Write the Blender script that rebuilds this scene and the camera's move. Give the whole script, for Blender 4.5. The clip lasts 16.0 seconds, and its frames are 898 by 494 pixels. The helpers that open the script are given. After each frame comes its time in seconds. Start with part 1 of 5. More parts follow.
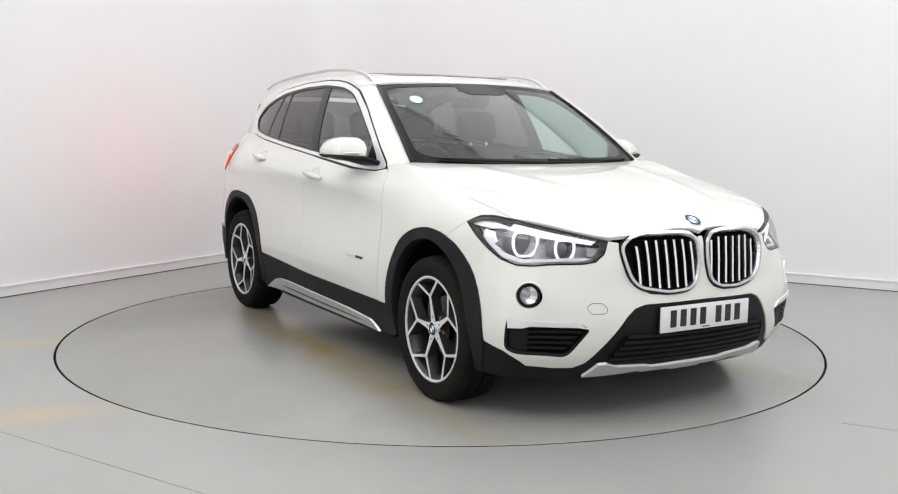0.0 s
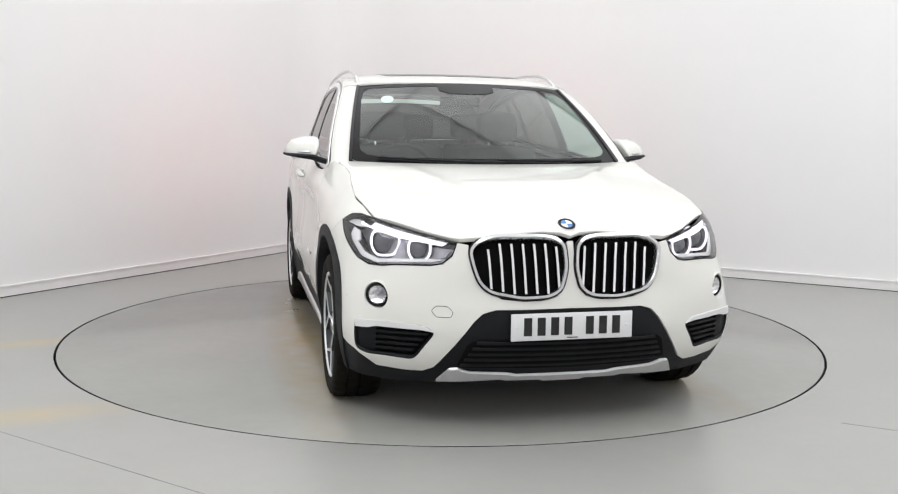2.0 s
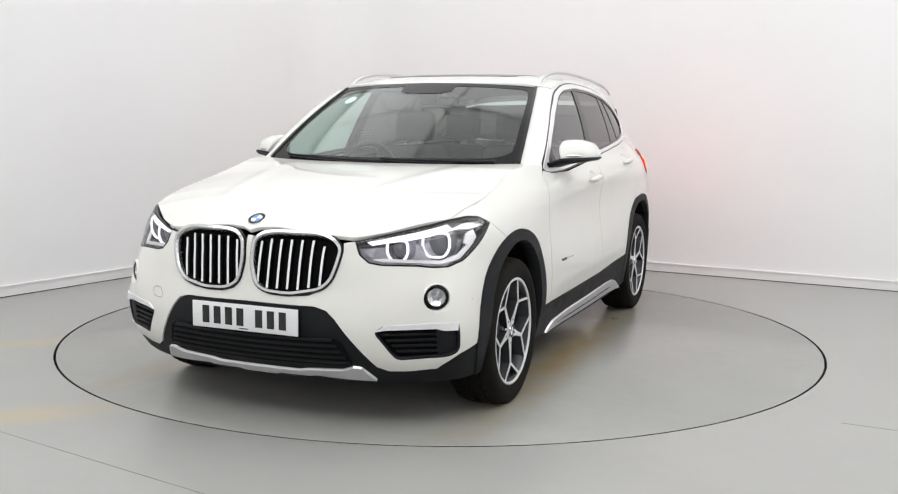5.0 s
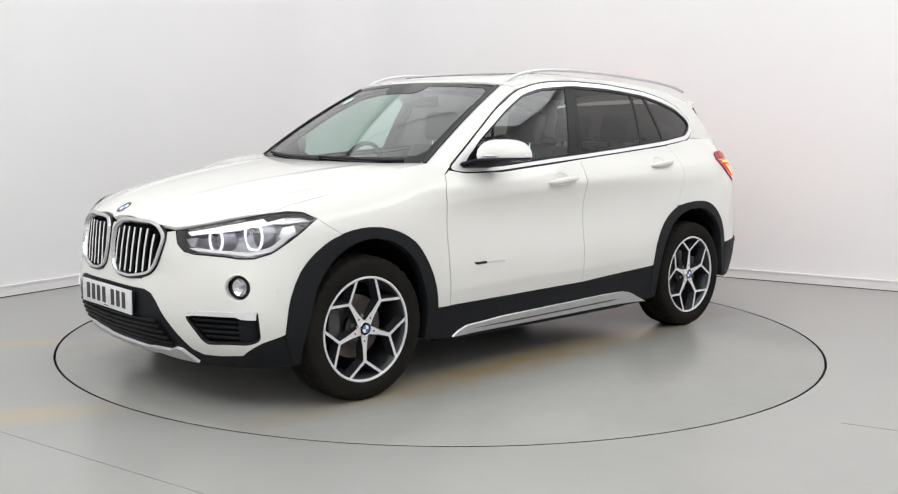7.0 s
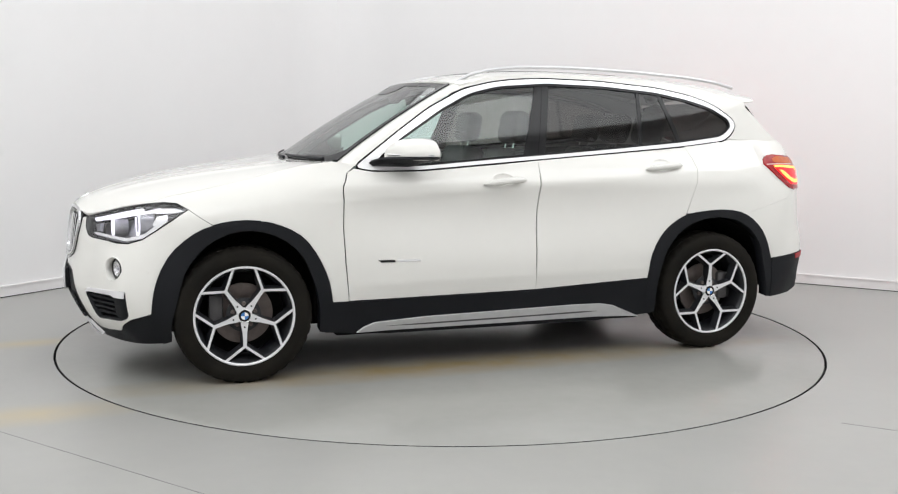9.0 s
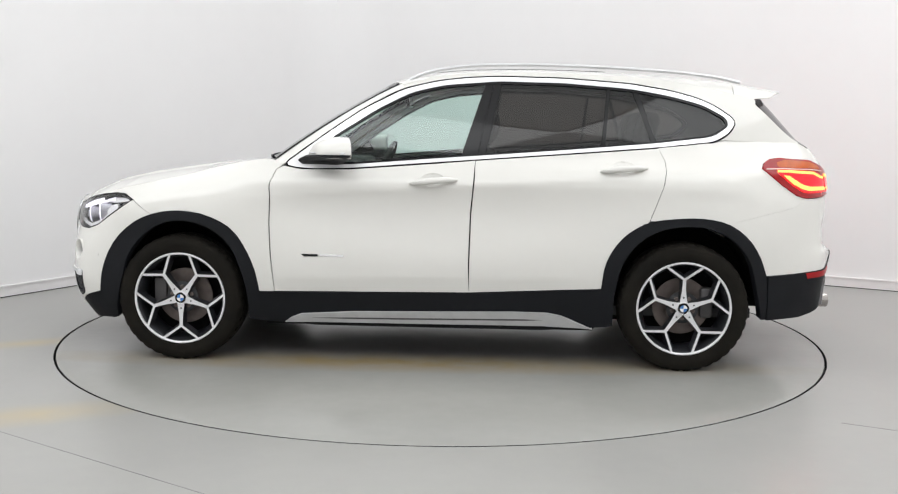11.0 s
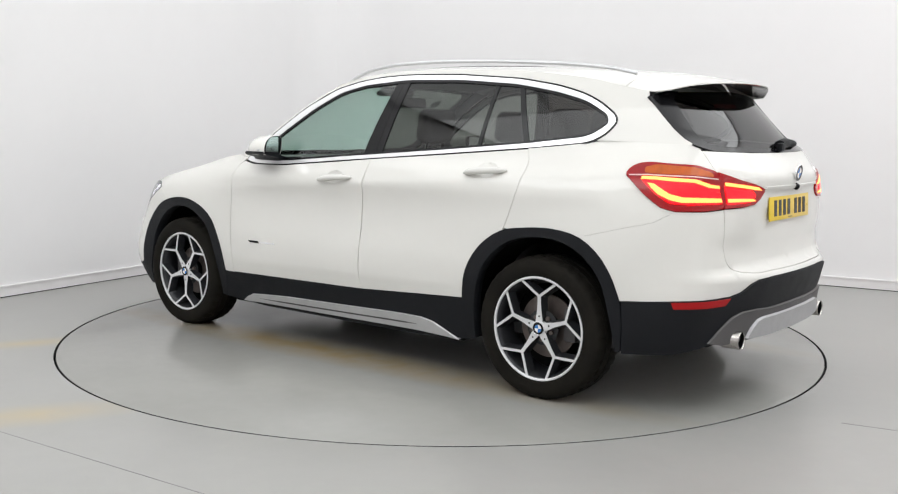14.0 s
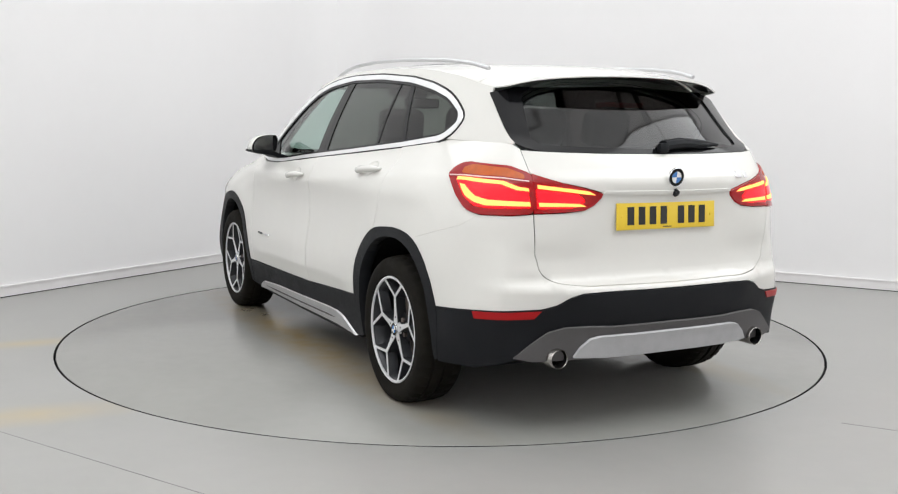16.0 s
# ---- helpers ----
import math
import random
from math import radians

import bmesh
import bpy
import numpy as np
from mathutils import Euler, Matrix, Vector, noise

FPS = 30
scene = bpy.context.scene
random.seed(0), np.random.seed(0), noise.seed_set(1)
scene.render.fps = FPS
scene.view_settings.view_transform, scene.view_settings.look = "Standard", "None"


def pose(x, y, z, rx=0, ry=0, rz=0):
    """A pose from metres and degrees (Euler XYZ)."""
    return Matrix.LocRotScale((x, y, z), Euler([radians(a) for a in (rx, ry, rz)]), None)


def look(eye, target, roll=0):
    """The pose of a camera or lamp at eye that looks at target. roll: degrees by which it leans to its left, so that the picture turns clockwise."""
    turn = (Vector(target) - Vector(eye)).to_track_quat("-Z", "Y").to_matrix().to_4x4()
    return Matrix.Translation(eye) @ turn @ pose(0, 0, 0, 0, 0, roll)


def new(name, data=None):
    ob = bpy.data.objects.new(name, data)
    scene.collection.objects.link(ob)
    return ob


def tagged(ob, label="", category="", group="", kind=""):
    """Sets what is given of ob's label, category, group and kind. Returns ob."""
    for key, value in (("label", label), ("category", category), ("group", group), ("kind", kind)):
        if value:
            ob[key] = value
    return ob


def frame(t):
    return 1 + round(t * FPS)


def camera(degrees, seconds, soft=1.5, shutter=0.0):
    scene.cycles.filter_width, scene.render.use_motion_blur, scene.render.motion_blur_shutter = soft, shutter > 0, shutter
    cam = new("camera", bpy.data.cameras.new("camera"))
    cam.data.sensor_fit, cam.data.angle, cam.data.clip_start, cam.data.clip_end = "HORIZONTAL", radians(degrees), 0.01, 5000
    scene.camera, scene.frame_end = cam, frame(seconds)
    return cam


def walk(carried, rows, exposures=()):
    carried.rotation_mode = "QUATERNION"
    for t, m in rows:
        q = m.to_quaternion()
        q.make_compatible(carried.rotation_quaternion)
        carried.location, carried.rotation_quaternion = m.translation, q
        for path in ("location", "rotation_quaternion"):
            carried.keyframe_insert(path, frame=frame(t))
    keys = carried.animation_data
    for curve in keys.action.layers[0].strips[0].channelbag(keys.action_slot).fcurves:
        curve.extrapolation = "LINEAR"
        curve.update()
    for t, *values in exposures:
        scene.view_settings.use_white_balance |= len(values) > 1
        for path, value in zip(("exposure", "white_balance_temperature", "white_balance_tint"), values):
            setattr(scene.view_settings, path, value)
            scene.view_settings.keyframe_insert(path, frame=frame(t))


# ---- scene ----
# ---- camera: it stands still; the turntable turns ----
cam = camera(49.67, 16.0, soft=1.2)
EYE = (0.0, -5.988, 1.261)
AHEAD = (0.00672, 0.99243, -0.12265)
SHOT = look(EYE, [e + 5 * a for e, a in zip(EYE, AHEAD)], 0.69)
walk(cam, [(0.0, SHOT), (16.0, SHOT)], exposures=[(0.0, 0.0), (16.0, 0.0)])

# heading of the car in degrees by seconds
TURN = [(0.0, -59.65), (0.5, -61.69), (1.0, -65.65), (1.5, -70.96), (2.0, -77.15), (2.5, -83.1), (3.0, -89.2),
        (3.5, -95.2), (4.0, -101.3), (4.5, -107.25), (5.0, -113.35), (6.0, -125.2), (7.5, -143.0), (8.0, -148.9),
        (8.5, -154.7), (9.0, -160.6), (10.0, -172.4), (11.5, -189.3), (12.0, -195.15), (12.5, -200.95), (13.0, -206.95),
        (13.5, -212.85), (14.0, -218.85), (14.5, -224.7), (15.0, -230.75), (15.5, -236.65), (16.0, -242.8)]
OFFX, OFFY = 0.012, 0.048      # the car's middle from the turntable's axis
DISC_R = 2.248

# ---- world and lights ----
world = bpy.data.worlds.new("world")
scene.world = world
world.use_nodes = True
world.node_tree.nodes["Background"].inputs[0].default_value = (0.9, 0.95, 1.0, 1)
world.node_tree.nodes["Background"].inputs[1].default_value = 0.05

ROOM_C = (-1.167, 4.33)        # the far corner
AX_A = (-0.5115, -0.8593)      # along the left wall, away from the corner
AX_B = (0.8728, -0.4881)       # along the right wall, away from the corner
LEN_A, LEN_B, CEIL = 10.2, 9.3, 4.2


def room(a, b, z=0.0):
    return (ROOM_C[0] + AX_A[0] * a + AX_B[0] * b, ROOM_C[1] + AX_A[1] * a + AX_B[1] * b, z)


# lit ceiling fields, out of view: (from, to) along each wall; outer ones brightened to fill the car's sides, middle
# ones dimmed
LAMP_W = 3.38                   # watts for each square metre
SPANS_A = ((0.15, 2.35), (2.40, 4.75), (4.80, 6.85), (6.90, 9.30))
SPANS_B = ((0.15, 2.25), (2.30, 4.55), (4.60, 6.45), (6.50, 8.60))
PANELS = []
for i, (a0, a1) in enumerate(SPANS_A):
    for k, (b0, b1) in enumerate(SPANS_B):
        edge_gain = 2.45 if (i == 3) != (k == 3) else 0.95 if 0 in (i, k) else 0.5
        PANELS.append(((a0 + a1) / 2, (b0 + b1) / 2, a1 - a0, b1 - b0, edge_gain))
ROOM_TURN = math.degrees(math.atan2(AX_A[1], AX_A[0]))
for a, b, da, db, gain in PANELS:
    lamp = bpy.data.lights.new("ceiling_lamp", "AREA")
    lamp.shape, lamp.size, lamp.size_y = "RECTANGLE", da + 0.045, db + 0.045
    lamp.energy, lamp.color = LAMP_W * gain * da * db, (0.965, 0.985, 1.0)
    ob = new("ceiling_lamp", lamp)
    x, y, z = room(a, b, CEIL - 0.10)
    ob.matrix_basis = pose(x, y, z, 0, 0, ROOM_TURN)


# ---- materials ----
def mat(name, col, rough=0.5, metal=0.0, coat=0.0, coat_rough=0.03, emit=None, power=0.0, vary=0.0, scale=8.0, bump=0.0,
        bscale=60.0, spec=0.5):
    m = bpy.data.materials.new(name)
    m.use_nodes = True
    nt = m.node_tree
    p = nt.nodes["Principled BSDF"]
    p.inputs["Base Color"].default_value = (*col, 1)
    p.inputs["Roughness"].default_value = rough
    p.inputs["Metallic"].default_value = metal
    p.inputs["Specular IOR Level"].default_value = spec
    p.inputs["Coat Weight"].default_value = coat
    p.inputs["Coat Roughness"].default_value = coat_rough
    if emit:
        p.inputs["Emission Color"].default_value = (*emit, 1)
        p.inputs["Emission Strength"].default_value = power
    if vary or bump:
        tc = nt.nodes.new("ShaderNodeTexCoord")
    if vary:
        n1, n2 = nt.nodes.new("ShaderNodeTexNoise"), nt.nodes.new("ShaderNodeTexNoise")
        n1.inputs["Scale"].default_value, n2.inputs["Scale"].default_value = scale, scale * 9
        n1.inputs["Detail"].default_value = n2.inputs["Detail"].default_value = 5
        mix = nt.nodes.new("ShaderNodeMath")
        mix.operation = "MULTIPLY_ADD"
        mix.inputs[1].default_value = 0.4
        nt.links.new(tc.outputs["Object"], n1.inputs["Vector"])
        nt.links.new(tc.outputs["Object"], n2.inputs["Vector"])
        nt.links.new(n2.outputs["Fac"], mix.inputs[0])
        nt.links.new(n1.outputs["Fac"], mix.inputs[2])
        rmp = nt.nodes.new("ShaderNodeMapRange")
        rmp.inputs["From Min"].default_value, rmp.inputs["From Max"].default_value = 0.45, 0.95
        rmp.inputs["To Min"].default_value, rmp.inputs["To Max"].default_value = 1 - vary, 1 + vary
        nt.links.new(mix.outputs[0], rmp.inputs["Value"])
        sc = nt.nodes.new("ShaderNodeVectorMath")
        sc.operation = "SCALE"
        sc.inputs[0].default_value = col
        nt.links.new(rmp.outputs[0], sc.inputs["Scale"])
        nt.links.new(sc.outputs[0], p.inputs["Base Color"])
        r2 = nt.nodes.new("ShaderNodeMapRange")
        r2.inputs["From Min"].default_value, r2.inputs["From Max"].default_value = 0.45, 0.95
        r2.inputs["To Min"].default_value, r2.inputs["To Max"].default_value = rough * (1 - 0.4 * vary), min(1, rough * (1 + 1.0 * vary))
        nt.links.new(mix.outputs[0], r2.inputs["Value"])
        nt.links.new(r2.outputs[0], p.inputs["Roughness"])
    if bump:
        n3, b = nt.nodes.new("ShaderNodeTexNoise"), nt.nodes.new("ShaderNodeBump")
        n3.inputs["Scale"].default_value, n3.inputs["Detail"].default_value = bscale, 4
        b.inputs["Strength"].default_value, b.inputs["Distance"].default_value = bump, 0.002
        nt.links.new(tc.outputs["Object"], n3.inputs["Vector"])
        nt.links.new(n3.outputs["Fac"], b.inputs["Height"])
        nt.links.new(b.outputs["Normal"], p.inputs["Normal"])
    return m


def glass(name, tint, rough=0.0, sheen=0.08, power=4.5):
    """A thin pane: tinted see-through with a mirror-like sheen that grows at a slant."""
    m = bpy.data.materials.new(name)
    m.use_nodes = True
    nt = m.node_tree
    out = nt.nodes["Material Output"]
    nt.nodes.remove(nt.nodes["Principled BSDF"])
    tr, gl, mx, fr, pw, ma = (nt.nodes.new("ShaderNode" + k) for k in ("BsdfTransparent", "BsdfGlossy", "MixShader", "LayerWeight", "Math", "Math"))
    tr.inputs[0].default_value = (*tint, 1)
    gl.inputs["Roughness"].default_value = rough
    fr.inputs["Blend"].default_value = 0.5
    pw.operation, ma.operation = "POWER", "MULTIPLY_ADD"
    pw.inputs[1].default_value = power
    ma.inputs[1].default_value, ma.inputs[2].default_value = 0.9 - sheen, sheen
    nt.links.new(fr.outputs["Facing"], pw.inputs[0])
    nt.links.new(pw.outputs[0], ma.inputs[0])
    nt.links.new(ma.outputs[0], mx.inputs[0])
    nt.links.new(tr.outputs[0], mx.inputs[1])
    nt.links.new(gl.outputs[0], mx.inputs[2])
    nt.links.new(mx.outputs[0], out.inputs[0])
    return m


PAINT = mat("white_paint", (0.735, 0.725, 0.688), 0.45, coat=1.0, coat_rough=0.02, vary=0.012, scale=3.0, spec=0.05)
CLAD = mat("black_plastic", (0.0050, 0.0058, 0.0078), 0.55, vary=0.15, scale=14, bump=0.25, bscale=900, spec=0.24)
# near-black for underbody and hollows; the hollows' shade is in this colour
BLACK = mat("dark_void", (0.006, 0.006, 0.006), 0.9, spec=0.1)
GLOSSBLK = mat("gloss_black", (0.007, 0.007, 0.008), 0.14, spec=0.28)
RUBBER = mat("tyre_rubber", (0.0110, 0.0098, 0.0078), 0.8, vary=0.5, scale=7, bump=0.4, bscale=260, spec=0.12)
SILVER = mat("satin_silver", (0.62, 0.62, 0.63), 0.34, metal=0.85, vary=0.06, scale=20)
CHROME = mat("chrome", (0.86, 0.86, 0.87), 0.10, metal=1.0)
GRILLEM = mat("grille_chrome", (0.60, 0.60, 0.61), 0.2, metal=0.9)
SATIN = mat("satin_aluminium", (0.92, 0.92, 0.93), 0.25, metal=0.45)
ALLOY = mat("machined_alloy", (0.78, 0.78, 0.79), 0.34, metal=0.45, vary=0.04, scale=30)
GREYALLOY = mat("grey_wheel_paint", (0.022, 0.023, 0.026), 0.32, metal=0.2, vary=0.1, scale=20)
STEEL = mat("brake_steel", (0.15, 0.125, 0.115), 0.5, metal=0.6, vary=0.2, scale=30)
SKIDM = mat("matt_silver_plastic", (0.44, 0.44, 0.45), 0.45, metal=0.35, vary=0.06, scale=20)
GREYPL = mat("grey_plastic", (0.080, 0.076, 0.077), 0.5, vary=0.08, scale=14, bump=0.2, bscale=900)
CLOTH = mat("black_seat_leather", (0.011, 0.011, 0.012), 0.55, vary=0.15, scale=12, bump=0.3, bscale=200)
DASH = mat("dashboard_plastic", (0.022, 0.022, 0.023), 0.6, vary=0.1, scale=10, bump=0.3, bscale=500)
LINER = mat("grey_headlining", (0.33, 0.32, 0.30), 0.9, vary=0.05, scale=10)
GLASSC = glass("clear_glass", (0.74, 0.87, 0.83), 0.03, sheen=0.075, power=3.3)
GLASSW = glass("windscreen_glass", (0.55, 0.70, 0.63), 0.035, sheen=0.065, power=3.4)
GLASSP = glass("privacy_glass", (0.19, 0.18, 0.17), 0.01, sheen=0.042, power=4.0)
GLASSR = glass("rear_privacy_glass", (0.11, 0.105, 0.105), 0.015, sheen=0.055)
LENS = glass("lamp_lens", (0.95, 0.95, 0.96))
LAMPWHITE = mat("lit_ring", (0.9, 0.9, 0.95), 0.4, emit=(0.93, 0.89, 1.0), power=1.05)
LAMPRED = mat("red_lamp", (0.21, 0.002, 0.005), 0.15, spec=0.45, emit=(1.0, 0.002, 0.004), power=0.10, vary=0.15, scale=14)
LAMPGLOW = mat("lit_red_field", (0.5, 0.006, 0.008), 0.3, spec=0.25, emit=(1.0, 0.0008, 0.0018), power=17.0)
LAMPBAR = mat("lit_tail_bar", (0.9, 0.4, 0.1), 0.4, emit=(1.0, 0.28, 0.06), power=2.2)
AMBER = mat("amber_lens", (0.40, 0.075, 0.006), 0.2, spec=0.4, emit=(1.0, 0.16, 0.0), power=0.10, vary=0.2, scale=25)
REFLRED = mat("red_reflector", (0.36, 0.004, 0.006), 0.35, spec=0.3)
PLATEW = mat("white_plate", (0.74, 0.74, 0.75), 0.35, coat=0.3, vary=0.03)
PLATEY = mat("yellow_plate", (0.80, 0.56, 0.03), 0.35, coat=0.3, vary=0.03)
INK = mat("plate_black", (0.012, 0.012, 0.013), 0.4)
BLUE = mat("badge_blue", (0.05, 0.19, 0.50), 0.25, coat=1.0)
WHITE = mat("badge_white", (0.82, 0.82, 0.82), 0.25, coat=1.0)
STICK = mat("sticker_green", (0.62, 0.80, 0.74), 0.5)
WALL = mat("white_wall_paint", (0.86, 0.85, 0.85), 0.55, vary=0.012, scale=0.8, bump=0.06, bscale=120)
SKIRT = mat("white_skirting_paint", (0.83, 0.81, 0.81), 0.4, vary=0.03, scale=3)
CEILM = mat("white_ceiling_paint", (0.82, 0.82, 0.82), 0.8, vary=0.01, scale=1)
PANELM = mat("light_diffuser", (0.9, 0.9, 0.9), 0.6, emit=(0.965, 0.985, 1.0), power=0.35)


def floor_material(name, col, rough, tracks, track_col, strength):
    """Worn grey floor paint: broad mottling, fine dirt and yellowed tyre-tracks in bands."""
    m = mat(name, col, rough, vary=0.05, scale=1.3, bump=0.03, bscale=40)
    nt = m.node_tree
    p = nt.nodes["Principled BSDF"]
    base = p.inputs["Base Color"].links[0].from_socket
    tc = nt.nodes.new("ShaderNodeTexCoord")
    tot = None
    for k, (cx, cy, sx, sy, ang) in enumerate(tracks):
        mp = nt.nodes.new("ShaderNodeMapping")
        mp.vector_type = "TEXTURE"
        mp.inputs["Location"].default_value = (cx, cy, 0)
        mp.inputs["Rotation"].default_value = (0, 0, ang)
        mp.inputs["Scale"].default_value = (sx, sy, 1)
        g = nt.nodes.new("ShaderNodeTexGradient")
        g.gradient_type = "SPHERICAL"
        nt.links.new(tc.outputs["Object"], mp.inputs["Vector"])
        nt.links.new(mp.outputs[0], g.inputs[0])
        if tot is None:
            tot = g.outputs["Fac"]
        else:
            add = nt.nodes.new("ShaderNodeMath")
            nt.links.new(tot, add.inputs[0])
            nt.links.new(g.outputs["Fac"], add.inputs[1])
            tot = add.outputs[0]
    n = nt.nodes.new("ShaderNodeTexNoise")
    n.inputs["Scale"].default_value = 5
    nt.links.new(tc.outputs["Object"], n.inputs["Vector"])
    mul = nt.nodes.new("ShaderNodeMath")
    mul.operation = "MULTIPLY"
    nt.links.new(tot, mul.inputs[0])
    amt = nt.nodes.new("ShaderNodeMath")
    amt.operation = "MULTIPLY"
    amt.inputs[1].default_value = strength
    nt.links.new(n.outputs["Fac"], amt.inputs[0])
    nt.links.new(amt.outputs[0], mul.inputs[1])
    mx = nt.nodes.new("ShaderNodeMix")
    mx.data_type = "RGBA"
    nt.links.new(mul.outputs[0], mx.inputs["Factor"])
    nt.links.new(base, mx.inputs["A"])
    mx.inputs["B"].default_value = (*track_col, 1)
    nt.links.new(mx.outputs["Result"], p.inputs["Base Color"])
    return m


FLOOR = floor_material("grey_floor_paint", (0.328, 0.325, 0.310), 0.32,
                       ((-2.45, -0.55, 0.65, 0.14, 0.45), (-1.80, -1.90, 0.62, 0.19, 0.38)), (0.43, 0.35, 0.19), 1.35)
DISCM = floor_material("grey_turntable_paint", (0.277, 0.275, 0.258), 0.24,
                       ((0.1, 0.88, 2.3, 0.24, 0.02), (0.1, -0.88, 2.3, 0.24, -0.02)), (0.27, 0.205, 0.11), 1.9)
# near-black for gap walls and strips; their shade is put into this colour
GAP = mat("dark_gap", (0.015, 0.015, 0.015), 0.8)
SCUFF = mat("floor_scuff", (0.22, 0.215, 0.21), 0.4, vary=0.2, scale=6)


# ---- mesh helpers ----
def raw(name, verts, faces, material, parent=None, label="", normals=None, smooth=True):
    me = bpy.data.meshes.new(name)
    me.from_pydata([tuple(map(float, v)) for v in verts], [], [tuple(map(int, f)) for f in faces])
    me.materials.append(material)
    me.polygons.foreach_set("use_smooth", [smooth] * len(me.polygons))
    if normals is not None:
        me.normals_split_custom_set_from_vertices([tuple(map(float, n)) for n in normals])
    ob = new(name, me)
    ob.parent = parent
    if label:
        ob["label"] = label
    return ob


def part(name, bm, material, parent=None, label="", smooth=True):
    me = bpy.data.meshes.new(name)
    bmesh.ops.recalc_face_normals(bm, faces=bm.faces)
    bm.to_mesh(me)
    bm.free()
    me.materials.append(material)
    me.polygons.foreach_set("use_smooth", [smooth] * len(me.polygons))
    if smooth:
        me.set_sharp_from_angle(angle=radians(38))
    ob = new(name, me)
    ob.parent = parent
    if label:
        ob["label"] = label
    return ob


def box(sx, sy, sz, m=Matrix(), bevel=0.0, seg=2, bm=None):
    own = bmesh.new()
    bmesh.ops.create_cube(own, size=1.0, matrix=Matrix.Diagonal((sx, sy, sz, 1)))
    if bevel:
        bmesh.ops.bevel(own, geom=list(own.edges), offset=bevel, segments=seg, affect="EDGES", profile=0.5)
    own.transform(m)
    if bm is None:
        return own
    me = bpy.data.meshes.new("tmp")
    own.to_mesh(me)
    own.free()
    bm.from_mesh(me)
    bpy.data.meshes.remove(me)
    return bm


def lathe(profile, seg=64, axis="y", groove=None):
    """A turned shape: profile of (along the axis, radius); groove(i, k) gives a radius drop at a turn step and profile point."""
    bm = bmesh.new()
    rings = []
    for i in range(seg):
        a = 2 * math.pi * i / seg
        ring = []
        for k, (h, r) in enumerate(profile):
            rr = r - (groove(i, k) if groove else 0)
            if axis == "y":
                co = (rr * math.cos(a), h, rr * math.sin(a))
            elif axis == "x":
                co = (h, rr * math.cos(a), rr * math.sin(a))
            else:
                co = (rr * math.cos(a), rr * math.sin(a), h)
            ring.append(bm.verts.new(co))
        rings.append(ring)
    for i in range(seg):
        for k in range(len(profile) - 1):
            bm.faces.new((rings[i][k], rings[(i + 1) % seg][k], rings[(i + 1) % seg][k + 1], rings[i][k + 1]))
    bmesh.ops.remove_doubles(bm, verts=bm.verts, dist=1e-5)
    return bm


def tube(points, r, seg=10, flat=1.0, bm=None):
    """A rod swept along points; flat squeezes its height."""
    bm = bm or bmesh.new()
    pts = [Vector(p) for p in points]
    rings = []
    for i, p in enumerate(pts):
        d = (pts[min(i + 1, len(pts) - 1)] - pts[max(i - 1, 0)]).normalized()
        side = d.cross(Vector((0, 0, 1)))
        side = side.normalized() if side.length > 1e-4 else Vector((1, 0, 0))
        up = side.cross(d)
        rr = r[i] if isinstance(r, (list, tuple)) else r
        rings.append([bm.verts.new(p + side * rr * math.cos(a) + up * rr * flat * math.sin(a))
                      for a in (2 * math.pi * k / seg for k in range(seg))])
    for a, b in zip(rings, rings[1:]):
        for k in range(seg):
            bm.faces.new((a[k], a[(k + 1) % seg], b[(k + 1) % seg], b[k]))
    bm.faces.new(rings[0])
    bm.faces.new(rings[-1][::-1])
    return bm


def spline(points, n):
    """n points on a smooth curve through points (any width)."""
    p = np.array(points, float)
    s = np.concatenate([[0], np.cumsum(np.linalg.norm(np.diff(p, axis=0), axis=1))])
    return np.stack([pchip(s, p[:, k], np.linspace(0, s[-1], n), soft=True) for k in range(p.shape[1])], 1)


def pchip(x, y, q, soft=False):
    """Cubic through (x, y): monotone, or with plain central slopes where soft."""
    x, y, q = (np.asarray(v, float) for v in (x, y, q))
    h, d = np.diff(x), np.diff(y) / np.diff(x)
    m = np.empty_like(y)
    m[0], m[-1] = d[0], d[-1]
    if soft:
        m[1:-1] = (d[:-1] * h[1:] + d[1:] * h[:-1]) / (h[:-1] + h[1:])
    else:
        ok = d[:-1] * d[1:] > 0
        w1, w2 = 2 * h[1:] + h[:-1], h[1:] + 2 * h[:-1]
        m[1:-1] = np.where(ok, (w1 + w2) / (w1 / np.where(ok, d[:-1], 1) + w2 / np.where(ok, d[1:], 1)), 0)
    i = np.clip(np.searchsorted(x, q) - 1, 0, len(h) - 1)
    t = (q - x[i]) / h[i]
    return ((2 * t**3 - 3 * t**2 + 1) * y[i] + (t**3 - 2 * t**2 + t) * h[i] * m[i]
            + (-2 * t**3 + 3 * t**2) * y[i + 1] + (t**3 - t**2) * h[i] * m[i + 1])


